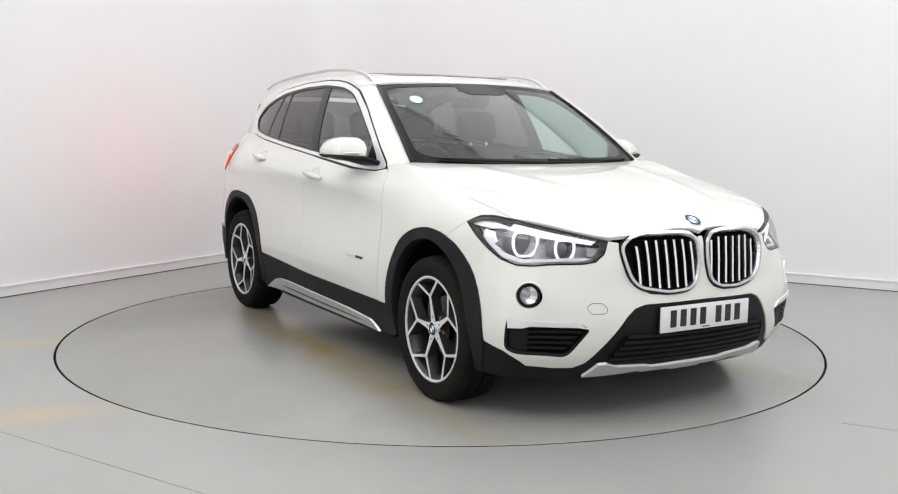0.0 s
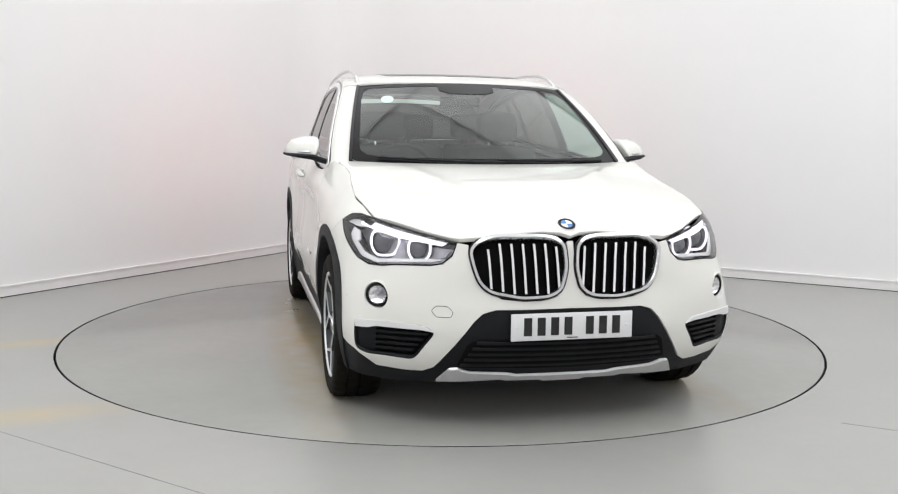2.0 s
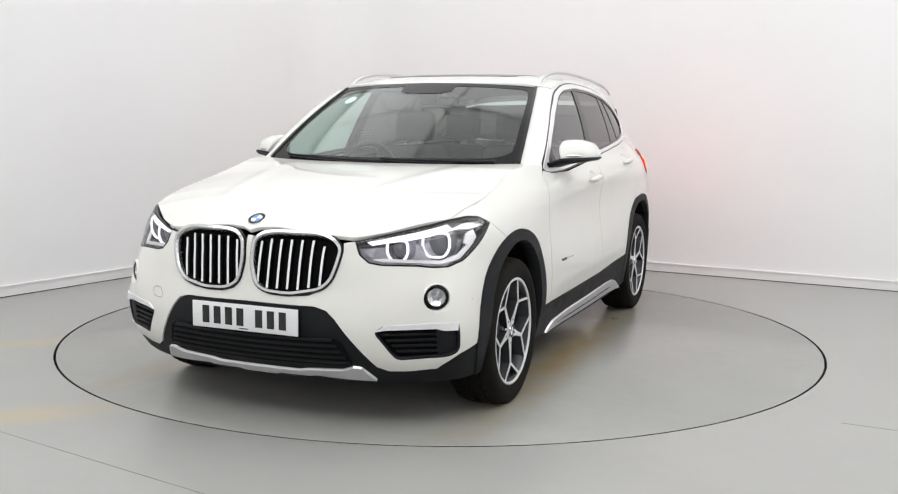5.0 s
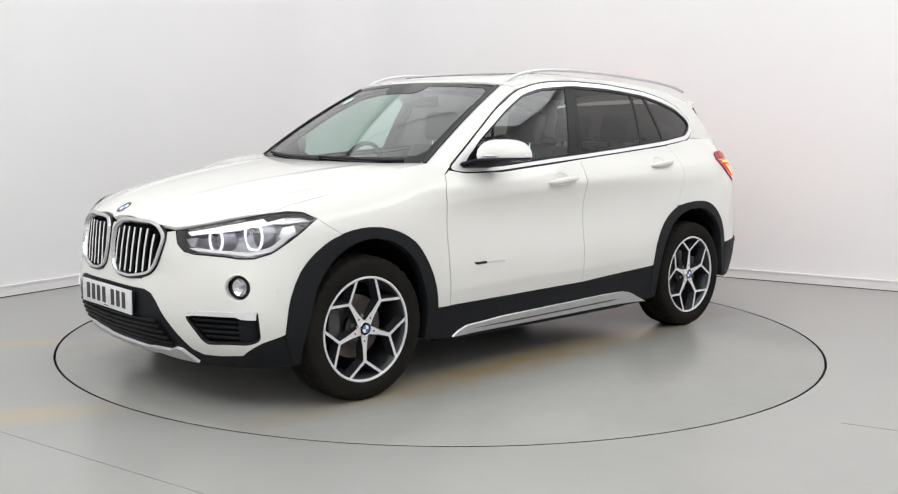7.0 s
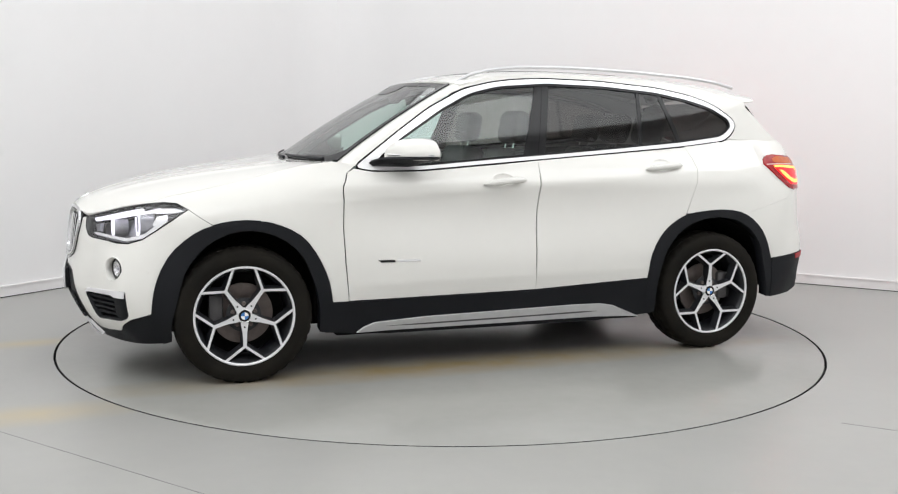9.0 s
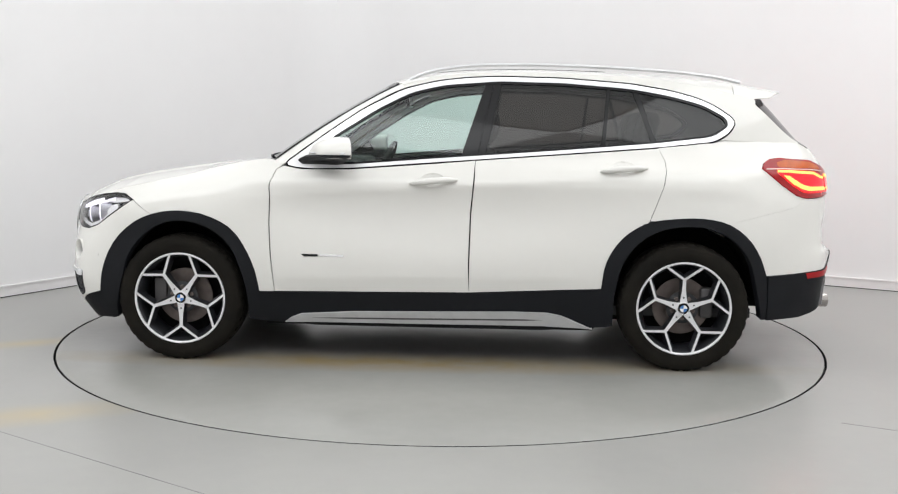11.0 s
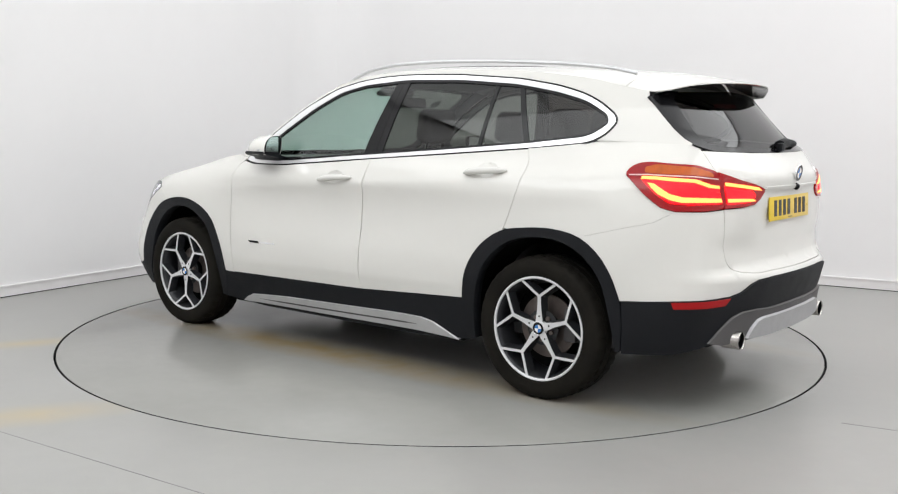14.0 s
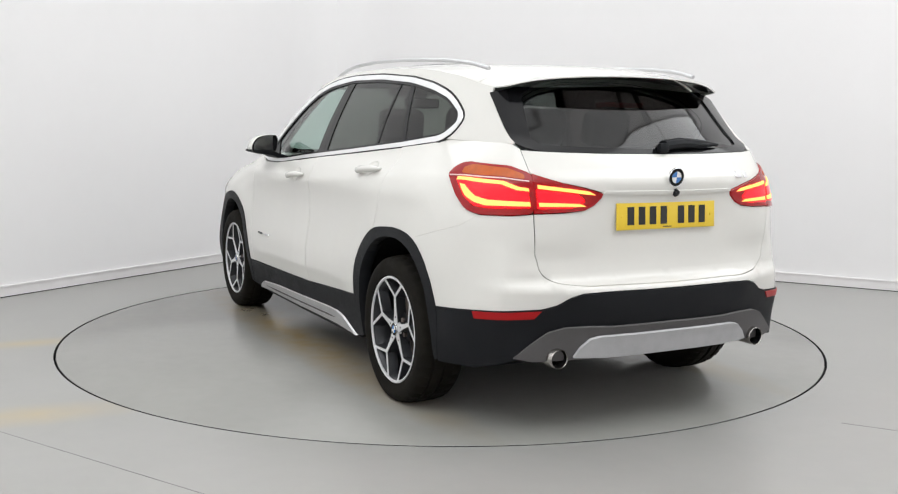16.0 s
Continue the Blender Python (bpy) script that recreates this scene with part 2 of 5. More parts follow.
def fillet(pts, r=0.02, n=4):
    """Rounds a polygon's corners; a point's own radius may stand third."""
    out, k = [], len(pts)
    for i in range(k):
        a, b, c = (np.array(pts[j % k][:2], float) for j in (i - 1, i, i + 1))
        rr = pts[i][2] if len(pts[i]) > 2 else r
        la, lc = np.linalg.norm(a - b), np.linalg.norm(c - b)
        e = min(rr, 0.48 * la, 0.48 * lc)
        if e < 1e-4:
            out.append(b)
            continue
        p, q = b + (a - b) * e / la, b + (c - b) * e / lc
        for t in np.linspace(0, 1, n + 1):
            out.append((1 - t)**2 * p + 2 * t * (1 - t) * b + t * t * q)
    return out


def resample(pts, step):
    out, k = [], len(pts)
    for i in range(k):
        a, b = np.array(pts[i][:2], float), np.array(pts[(i + 1) % k][:2], float)
        n = max(1, int(math.ceil(np.linalg.norm(b - a) / step)))
        out += [a + (b - a) * j / n for j in range(n)]
    keep = [out[0]]
    for p in out[1:]:
        if np.linalg.norm(p - keep[-1]) > 1e-4:
            keep.append(p)
    if np.linalg.norm(keep[0] - keep[-1]) < 1e-4:
        keep.pop()
    return keep


def shrink(pts, d):
    """A closed polygon moved inwards by d."""
    p = np.array([q[:2] for q in pts], float)
    nx, pv = np.roll(p, -1, 0), np.roll(p, 1, 0)
    area = np.sum(p[:, 0] * nx[:, 1] - nx[:, 0] * p[:, 1])
    t = nx - pv
    t /= np.linalg.norm(t, axis=1)[:, None] + 1e-9
    return [tuple(v) for v in p + np.stack([-t[:, 1], t[:, 0]], 1) * d * (1 if area > 0 else -1)]


from mathutils.geometry import delaunay_2d_cdt


def within(loop, p):
    """Which of the points p lie inside a closed loop."""
    a = np.array(loop)[:, None]
    b = np.roll(a, -1, 0)
    cross = (a[..., 1] > p[:, 1]) != (b[..., 1] > p[:, 1])
    with np.errstate(divide="ignore", invalid="ignore"):
        x = a[..., 0] + (p[:, 1] - a[..., 1]) * (b[..., 0] - a[..., 0]) / (b[..., 1] - a[..., 1])
    return np.sum(cross & (p[:, 0] < x), axis=0) % 2 == 1


def panel(name, surf, outline, material, parent, holes=(), off=0.0, depth=0.012, step=0.035, sides="L", label="", edge=0.02,
          flange=True, inset=0.0, mid=None, hint=(0, 0, 0.75)):
    """A curved sheet: an outline on a surface surf(a, b) -> points, lifted by off, its edges turned in by depth.
    sides: L, R, or B (both halves as one piece)."""
    loops = [resample(shrink(outline, inset) if inset else outline, edge)]
    loops += [resample(shrink(h, -inset) if inset else h, edge) for h in holes]
    if inset and sides == "B" and mid is not None:
        loops[0] = [np.array([0.0 if k == mid and p[k] < inset * 1.3 else p[k] for k in (0, 1)]) for p in loops[0]]
    pts, edges = [], []
    for lp in loops:
        k = len(pts)
        pts += [tuple(p) for p in lp]
        edges += [(k + i, k + (i + 1) % len(lp)) for i in range(len(lp))]
    nb = np.array(pts)
    lo, hi = nb.min(0), nb.max(0)
    gx, gy = np.meshgrid(np.arange(lo[0] + step / 2, hi[0], step), np.arange(lo[1] + step / 2, hi[1], step))
    grid = np.stack([gx.ravel(), gy.ravel()], 1)
    if len(grid):
        far = np.min(np.linalg.norm(grid[:, None] - nb[None], axis=2), axis=1) > 0.5 * min(step, edge * 1.6)
        pts += [tuple(g) for g in grid[far]]
    v, e, f, *_ = delaunay_2d_cdt([Vector(p) for p in pts], edges, [], 2, 1e-6)
    v = np.array([tuple(p) for p in v])
    mids = np.array([v[list(q)].mean(0) for q in f])
    keep = within(loops[0], mids)
    for h in loops[1:]:
        keep &= ~within(h, mids)
    f = [q for q, k in zip(f, keep) if k]
    eps = 0.004
    P = surf(v[:, 0], v[:, 1])
    n = np.cross(surf(v[:, 0] + eps, v[:, 1]) - surf(v[:, 0] - eps, v[:, 1]), surf(v[:, 0], v[:, 1] + eps) - surf(v[:, 0], v[:, 1] - eps))
    n /= np.linalg.norm(n, axis=1)[:, None] + 1e-12
    if np.sum(n * (P - np.array(hint))) < 0:
        n = -n
    P = P + n * off
    f = [tuple(q) for q in f]
    tri = []
    for q in f:
        a, b, c = P[q[0]], P[q[1]], P[q[2]]
        tri.append(q if np.dot(np.cross(b - a, c - a), n[q[0]]) > 0 else q[::-1])
    V, N, T = list(P), list(n), list(tri)
    if flange and depth:
        cnt = {}
        for q in tri:
            for i in range(len(q)):
                a, b = q[i], q[(i + 1) % len(q)]
                cnt[(a, b)] = cnt.get((a, b), 0) + 1
        for (a, b) in list(cnt):
            if (b, a) in cnt:
                continue
            if sides == "B" and abs(P[a][1]) < 1e-3 and abs(P[b][1]) < 1e-3:
                continue
            k = len(V)
            out = np.cross(P[b] - P[a], n[a])
            out /= np.linalg.norm(out) + 1e-12
            V += [P[a], P[b], P[b] - n[b] * depth, P[a] - n[a] * depth]
            N += [0.6 * out + 0.4 * n[a], 0.6 * out + 0.4 * n[b], out, out]
            T.append((k, k + 3, k + 2, k + 1))
    V, N = np.array(V), np.array(N)
    flip = np.array((1, -1, 1))
    if sides == "B":
        k = len(V)
        T = T + [tuple(i + k for i in q[::-1]) for q in T]
        V, N = np.concatenate([V, V * flip]), np.concatenate([N, N * flip])
    elif sides == "R":
        V, N, T = V * flip, N * flip, [q[::-1] for q in T]
    return raw(name, V, T, material, parent, label, N)


def pair(name, *args, **kw):
    return [panel(name, *args, sides=s, **kw) for s in "LR"]


def sheet(name, grid, material, parent, label="", hint=(0, 0, 0.75), mirror=False, thick=0.0):
    """A smooth sheet over a grid of points (rows, columns, 3)."""
    g = np.array(grid, float)
    if mirror:
        g = g * np.array((1, -1, 1))
    r, c = g.shape[:2]
    du, dv = np.gradient(g, axis=0), np.gradient(g, axis=1)
    n = np.cross(du, dv)
    n /= np.linalg.norm(n, axis=2)[..., None] + 1e-12
    f = [(i * c + j, i * c + j + 1, (i + 1) * c + j + 1, (i + 1) * c + j) for i in range(r - 1) for j in range(c - 1)]
    if np.sum(n * (g - np.array(hint))) < 0:
        n = -n
    fl = []
    P, Nn = g.reshape(-1, 3), n.reshape(-1, 3)
    for q in f:
        w = np.cross(P[q[2]] - P[q[0]], P[q[3]] - P[q[1]])
        fl.append(q if np.dot(w, Nn[q[0]]) > 0 else q[::-1])
    V, N, T = P, Nn, fl
    if thick:
        k = len(P)
        V, N = np.concatenate([P, P - Nn * thick]), np.concatenate([Nn, -Nn])
        T = fl + [tuple(i + k for i in q[::-1]) for q in fl]
        rim = [j for j in range(c)] + [i * c + c - 1 for i in range(1, r)] + [(r - 1) * c + j for j in range(c - 2, -1, -1)] + [i * c for i in range(r - 2, 0, -1)]
        T += [(rim[i], rim[(i + 1) % len(rim)], rim[(i + 1) % len(rim)] + k, rim[i] + k) for i in range(len(rim))]
    return raw(name, V, T, material, parent, label, N)


# ---- the room ----
def strip_wall(name, pts, z0, z1, thick, material, label="", category="wall"):
    """A wall along plan points, thickened to its outer side."""
    bm = bmesh.new()
    p = [Vector((x, y, 0)) for x, y in pts]
    rows = []
    for i, q in enumerate(p):
        d = (p[min(i + 1, len(p) - 1)] - p[max(i - 1, 0)]).normalized()
        o = Vector((-d.y, d.x, 0)) * thick
        rows.append([bm.verts.new(v) for v in (q + Vector((0, 0, z0)), q + Vector((0, 0, z1)), q + o + Vector((0, 0, z1)), q + o + Vector((0, 0, z0)))])
    for a, b in zip(rows, rows[1:]):
        for k in range(4):
            bm.faces.new((a[k], b[k], b[(k + 1) % 4], a[(k + 1) % 4]))
    bm.faces.new(rows[0][::-1])
    bm.faces.new(rows[-1])
    return tagged(part(name, bm, material), label, category, kind="structure")


COVE = 0.7
corner = []
for k in range(9):
    a = math.radians(90 * k / 8)
    corner.append(room(COVE * (1 - math.sin(a)), COVE * (1 - math.cos(a)))[:2])
left_pts = [room(LEN_A, 0)[:2]] + corner[:5]
right_pts = corner[4:] + [room(0, LEN_B)[:2]]
far_pts = [room(0, LEN_B)[:2], room(LEN_A, LEN_B)[:2]]
back_pts = [room(LEN_A, LEN_B)[:2], room(LEN_A, 0)[:2]]
# east and south walls are out of view, set near to bounce light
for nm, pts in (("wall_west", left_pts), ("wall_north", right_pts), ("unseen_wall_east", far_pts), ("unseen_wall_south", back_pts)):
    strip_wall(nm, pts, 0.0, CEIL, 0.15, WALL, "plain white painted studio wall")
for pts in (left_pts, right_pts):
    strip_wall("baseboard", pts, 0.006, 0.074, -0.016, SKIRT, "white painted skirting board along the wall", "skirting board")
    # near-black strip stands in for the shadowed gap under the board
    strip_wall("trim", pts, 0.0, 0.006, -0.012, GAP, "dark strip painted for the shadow gap below the skirting board", "joint")
    strip_wall("trim", pts, 0.074, 0.085, -0.022, SKIRT, "thin bright top edge of the skirting board", "trim")

# floor with a round opening, and the turntable in it
GAPW = 0.0135
bm = bmesh.new()
ring = [bm.verts.new(((DISC_R + GAPW) * math.cos(2 * math.pi * k / 160), (DISC_R + GAPW) * math.sin(2 * math.pi * k / 160), 0)) for k in range(160)]
rim = []
for k in range(160):
    a = 2 * math.pi * k / 160
    rim.append(bm.verts.new((16 * math.cos(a), 16 * math.sin(a), 0)))
low = [bm.verts.new((v.co.x, v.co.y, -0.06)) for v in ring]
for k in range(160):
    j = (k + 1) % 160
    bm.faces.new((ring[k], rim[k], rim[j], ring[j]))
    bm.faces.new((ring[k], ring[j], low[j], low[k]))
tagged(part("floor", bm, FLOOR), "worn grey painted floor with faint yellowish stains", "floor", kind="structure")
bm = bmesh.new()
bmesh.ops.create_circle(bm, cap_ends=True, segments=160, radius=DISC_R + 0.03, matrix=pose(0, 0, -0.06))
tagged(part("turntable_pit", bm, GAP), "dark gap below the turntable rim", "pit", kind="structure")
disc = tagged(part("turntable", lathe([(-0.05, 0.0), (-0.05, DISC_R - 0.001), (-0.0015, DISC_R), (0.0, DISC_R - 0.002), (0.0, 0.0)], 160, "z"), DISCM),
              "round grey painted turntable flush with the floor", "turntable")
# dark rings on both gap walls paint in the shade between them
part("disc_wall_shade", lathe([(-.05, DISC_R + .0006), (-.0012, DISC_R + .0006)], 160, "z"), GAP, disc, "side of the disc, coloured dark for the gap's shade")
tagged(part("gap_wall_shade", lathe([(-.055, DISC_R + GAPW - .0008), (-.0008, DISC_R + GAPW - .0008)], 160, "z"), GAP), "floor's gap wall round the turntable, coloured dark for shade", "collar", kind="structure")
# hairline seams in the painted floor and on the disc
for nm, a, b, par in (("floor_seam", (-2.6, -1.60), (-0.40, -3.05), None), ("floor_seam", (1.75, -1.89), (3.4, -2.75), None)):
    a, b = Vector((*a, 0.0005)), Vector((*b, 0.0005))
    d = b - a
    ob = part(nm, box(d.length, 0.004, 0.001, Matrix.Translation((a + b) / 2) @ pose(0, 0, 0, 0, 0, math.degrees(math.atan2(d.y, d.x)))), SCUFF)
    tagged(ob, "thin dark seam in the grey floor", "seam", kind="structure")


# ceiling and its light panels
bm = bmesh.new()
x0 = [room(a, b, CEIL) for a, b in ((-0.3, -0.3), (LEN_A + 0.3, -0.3), (LEN_A + 0.3, LEN_B + 0.3), (-0.3, LEN_B + 0.3))]
vs = [bm.verts.new(v) for v in x0] + [bm.verts.new((x, y, z + 0.15)) for x, y, z in x0]
for q in ((0, 1, 2, 3), (4, 5, 6, 7), (0, 1, 5, 4), (1, 2, 6, 5), (2, 3, 7, 6), (3, 0, 4, 7)):
    bm.faces.new([vs[i] for i in q])
tagged(part("ceiling", bm, CEILM, smooth=False), "plain white ceiling", "ceiling", kind="structure")
for a, b, da, db, gain in PANELS:
    x, y, z = room(a, b, CEIL - 0.03)
    field = new("ceiling_light")
    field.matrix_basis = pose(x, y, z, 0, 0, ROOM_TURN)
    part("frame", box(da, db, 0.05, bevel=0.01), SKIRT, field)
    part("diffuser", box(da - 0.05, db - 0.05, 0.012, pose(0, 0, -0.028)), PANELM, field)
    tagged(field, "white rectangular ceiling light panel, lit", "ceiling light", group="ceiling light panels")

# ---- the car: x ahead, y to its left, origin on the ground between the wheels ----
car = tagged(new("car"), "white compact sport utility car with black lower cladding, lamps lit", "car")

# plan contours of the lower body, front middle to rear middle, by height
C20 = [(2.03, 0), (2.02, .25), (1.99, .45), (1.95, .57), (1.87, .72), (1.80, .81), (1.71, .85), (1.63, .865), (1.5, .875), (1.2, .875), (.8, .86),
       (0, .86), (-.8, .86), (-1.2, .875), (-1.5, .875), (-1.72, .85), (-1.9, .77), (-1.98, .70), (-2.03, .6), (-2.06, .45), (-2.08, .25), (-2.09, 0)]
C30 = [(2.10, 0), (2.09, .25), (2.065, .45), (2.025, .57), (1.945, .72), (1.875, .825), (1.77, .872), (1.66, .886), (1.5, .895), (1.2, .895), (.8, .885),
       (0, .88), (-.8, .88), (-1.2, .9), (-1.5, .9), (-1.745, .872), (-1.95, .79), (-2.05, .725), (-2.10, .62), (-2.135, .45), (-2.155, .25), (-2.165, 0)]
C42 = [(2.155, 0), (2.145, .25), (2.105, .45), (2.055, .57), (1.97, .73), (1.895, .845), (1.79, .885), (1.68, .896), (1.5, .905), (1.2, .909), (.8, 0.912),
       (0, 0.905), (-.8, 0.905), (-1.2, .912), (-1.5, .91), (-1.75, .875), (-1.965, .81), (-2.06, .73), (-2.11, .62), (-2.155, .45), (-2.18, .25), (-2.19, 0)]
C53 = [(2.155, 0), (2.145, .25), (2.10, .45), (2.05, .57), (1.965, .74), (1.885, .835), (1.79, .877), (1.68, .894), (1.5, .906), (1.2, .913), (.8, .92),
       (0, .918), (-.8, .918), (-1.2, .92), (-1.5, .915), (-1.75, .878), (-1.975, .81), (-2.075, .735), (-2.13, .62), (-2.185, .45), (-2.215, .25), (-2.225, 0)]
C61 = [(2.145, 0), (2.13, .25), (2.085, .45), (2.035, .57), (1.95, .74), (1.865, .825), (1.775, .87), (1.67, .89), (1.5, .905), (1.2, .914), (.8, 0.919),
       (0, 0.914), (-.8, 0.917), (-1.2, .923), (-1.5, .915), (-1.75, .88), (-1.98, .80), (-2.08, .73), (-2.135, .63), (-2.195, .47), (-2.225, .25), (-2.235, 0)]
C66 = [(2.14, 0), (2.125, .25), (2.08, .45), (2.025, .57), (1.935, .735), (1.85, .815), (1.76, .865), (1.665, .886), (1.5, .903), (1.2, .913), (.8, 0.915),
       (0, 0.906), (-.8, 0.912), (-1.2, 0.919), (-1.5, .913), (-1.75, .88), (-1.97, .80), (-2.06, .73), (-2.10, .64), (-2.145, .47), (-2.165, .25), (-2.17, 0)]
C74 = [(2.13, 0), (2.115, .25), (2.065, .45), (2.005, .57), (1.905, .735), (1.82, .805), (1.74, .855), (1.65, .882), (1.5, .905), (1.2, .916), (.8, 0.906),
       (0, 0.894), (-.8, 0.902), (-1.2, 0.915), (-1.5, .908), (-1.75, .875), (-1.96, .80), (-2.055, .72), (-2.10, .62), (-2.135, .46), (-2.155, .25), (-2.16, 0)]
C82 = [(2.105, 0), (2.095, .25), (2.035, .45), (1.98, .57), (1.885, .72), (1.80, .79), (1.72, .843), (1.64, .87), (1.5, .895), (1.2, .91), (.8, 0.899),
       (0, 0.889), (-.8, 0.896), (-1.2, 0.909), (-1.5, .9), (-1.75, .865), (-1.955, .80), (-2.05, .715), (-2.11, .615), (-2.145, .455), (-2.155, .25), (-2.16, 0)]
C90 = [(2.0, 0), (1.99, .22), (1.95, .40), (1.9, .52), (1.83, .67), (1.76, .745), (1.69, .79), (1.61, .825), (1.48, .858), (1.2, .888), (.8, 0.896),
       (0, 0.893), (-.8, 0.898), (-1.2, 0.905), (-1.5, .888), (-1.75, .852), (-1.95, .795), (-2.05, .71), (-2.112, .61), (-2.15, .45), (-2.16, .25), (-2.162, 0)]
C97 = [(1.75, 0), (1.74, .2), (1.72, .36), (1.69, .48), (1.64, .61), (1.6, .68), (1.56, .73), (1.5, .77), (1.4, .80), (1.15, .848), (.8, 0.895),
       (0, 0.899), (-.8, 0.903), (-1.2, 0.903), (-1.5, 0.884), (-1.75, .835), (-1.94, .78), (-2.04, .695), (-2.10, .6), (-2.15, .44), (-2.168, .25), (-2.172, 0)]
C104 = [(1.3, 0), (1.29, .2), (1.28, .36), (1.27, .48), (1.25, .6), (1.24, .66), (1.22, .70), (1.2, .74), (1.15, .765), (1.02, .81), (.75, .85),
        (0, .868), (-.8, .868), (-1.2, .862), (-1.5, .845), (-1.75, .81), (-1.92, .762), (-2.02, .69), (-2.085, .605), (-2.15, .43), (-2.185, .25), (-2.195, 0)]
C112 = [(1.0, 0), (1.0, .2), (.99, .36), (.98, .48), (.97, .6), (.96, .66), (.95, .70), (.93, .73), (.9, .76), (.85, .79), (.7, .822),
        (0, .822), (-.8, .806), (-1.2, .797), (-1.5, .785), (-1.75, .752), (-1.89, .72), (-1.98, .665), (-2.04, .605), (-2.10, .44), (-2.13, .25), (-2.14, 0)]
C120 = [(.9, 0), (.9, .2), (.89, .36), (.88, .48), (.87, .6), (.86, .66), (.84, .70), (.82, .72), (.78, .74), (.72, .77), (.6, .80),
        (0, .80), (-.8, .785), (-1.2, .76), (-1.5, .716), (-1.75, .68), (-1.86, .665), (-1.93, .64), (-1.985, .605), (-2.04, .44), (-2.065, .25), (-2.075, 0)]
HEIGHTS = np.array([.20, .30, .42, .53, .61, .66, .74, .82, .90, .97, 1.04, 1.12, 1.20])
CTRL = np.array([C20, C30, C42, C53, C61, C66, C74, C82, C90, C97, C104, C112, C120], float)


def arc(p):
    return np.concatenate([[0], np.cumsum(np.linalg.norm(np.diff(p, axis=0), axis=1))])


S_REF = arc(CTRL[4])
S_MAX = S_REF[-1]
NU, NZ = 520, 150
U_AX = np.linspace(0, S_MAX, NU)
Z_AX = np.linspace(0.18, 1.21, NZ)


def shell_table():
    rows = []
    for lev in CTRL:
        full = np.concatenate([lev[1:4][::-1] * (1, -1), lev, lev[-4:-1][::-1] * (1, -1)])
        s = np.concatenate([-S_REF[1:4][::-1], S_REF, 2 * S_MAX - S_REF[-4:-1][::-1]])
        rows.append([pchip(s, full[:, 0], U_AX, soft=True), pchip(s, full[:, 1], U_AX, soft=True)])
    rows = np.array(rows)
    tab = np.empty((2, NZ, NU))
    for k in range(2):
        for j in range(NU):
            tab[k, :, j] = pchip(HEIGHTS, rows[:, k, j], Z_AX, soft=(k == 1 or j < NU // 2))
    # ease the sides' creases
    w = np.exp(-0.5 * (np.arange(-9, 10) / 2.6)**2)
    w /= w.sum()
    lo, hi = int(NU * .14), int(NU * .86)
    blend = np.clip(np.minimum((np.arange(NU) - lo) / 25, (hi - np.arange(NU)) / 25), 0, 1)
    for k in range(2):
        soft = np.stack([np.convolve(np.pad(tab[k, :, j], 9, mode="reflect", reflect_type="odd"), w, "valid") for j in range(NU)], 1)
        tab[k] = tab[k] * (1 - blend) + soft * blend
    return tab


TAB = shell_table()


def shell(u, z):
    """The lower body: u round the car from front middle, z up."""
    u, z = np.asarray(u, float), np.asarray(z, float)
    fu = np.clip((np.abs(u)) / S_MAX * (NU - 1), 0, NU - 1.0001)
    fz = np.clip((z - Z_AX[0]) / (Z_AX[-1] - Z_AX[0]) * (NZ - 1), 0, NZ - 1.0001)
    i, j = fu.astype(int), fz.astype(int)
    a, b = fu - i, fz - j
    v = [t[j, i] * (1 - a) * (1 - b) + t[j, i + 1] * a * (1 - b) + t[j + 1, i] * (1 - a) * b + t[j + 1, i + 1] * a * b for t in TAB]
    # the shoulder crease, rising from the front door to the tail lamp
    x, wide = v[0], v[1] - .2 * np.clip(v[1] - .862, 0, None) * np.clip(-v[0] / .6, 0, 1)
    d = z - (.948 - .066 * x)
    crease = .0085 * np.exp(-(np.sqrt(d * d + .009**2) - .009) / .045) * np.clip((1.15 - x) / .5, 0, 1) * np.clip((x + 1.85) / .35, 0, 1)
    d2 = z - (.475 - .012 * x)
    crease = crease + .0035 * np.exp(-(np.sqrt(d2 * d2 + .010**2) - .010) / .03) * np.clip((.85 - x) / .2, 0, 1) * np.clip((x + .95) / .2, 0, 1)
    return np.stack([x, (wide + crease) * np.where(u < 0, -1, 1), z], -1)


def at(kind, v, z):
    """The shell's u for x (kind x), or for y on the front (f) or the rear (r), at height z."""
    p = shell(U_AX, np.full(NU, z))
    if kind == "x":
        return (float(np.interp(-v, -p[:, 0], U_AX)), z)
    half = NU // 2
    if kind == "f":
        return (float(np.interp(v, p[:half, 1], U_AX[:half])), z)
    return (float(np.interp(v, p[half:, 1][::-1], U_AX[half:][::-1])), z)


def on(text):
    """Points on the shell from text: x:1.2,0.5 f:0.3,0.6 r:0.2,0.9; a corner radius may stand third."""
    out = []
    for w in text.split():
        k, v = w.split(":")
        n = [float(t) for t in v.split(",")]
        p = at(k, n[0], n[1])
        out.append(p + tuple(n[2:]))
    return out


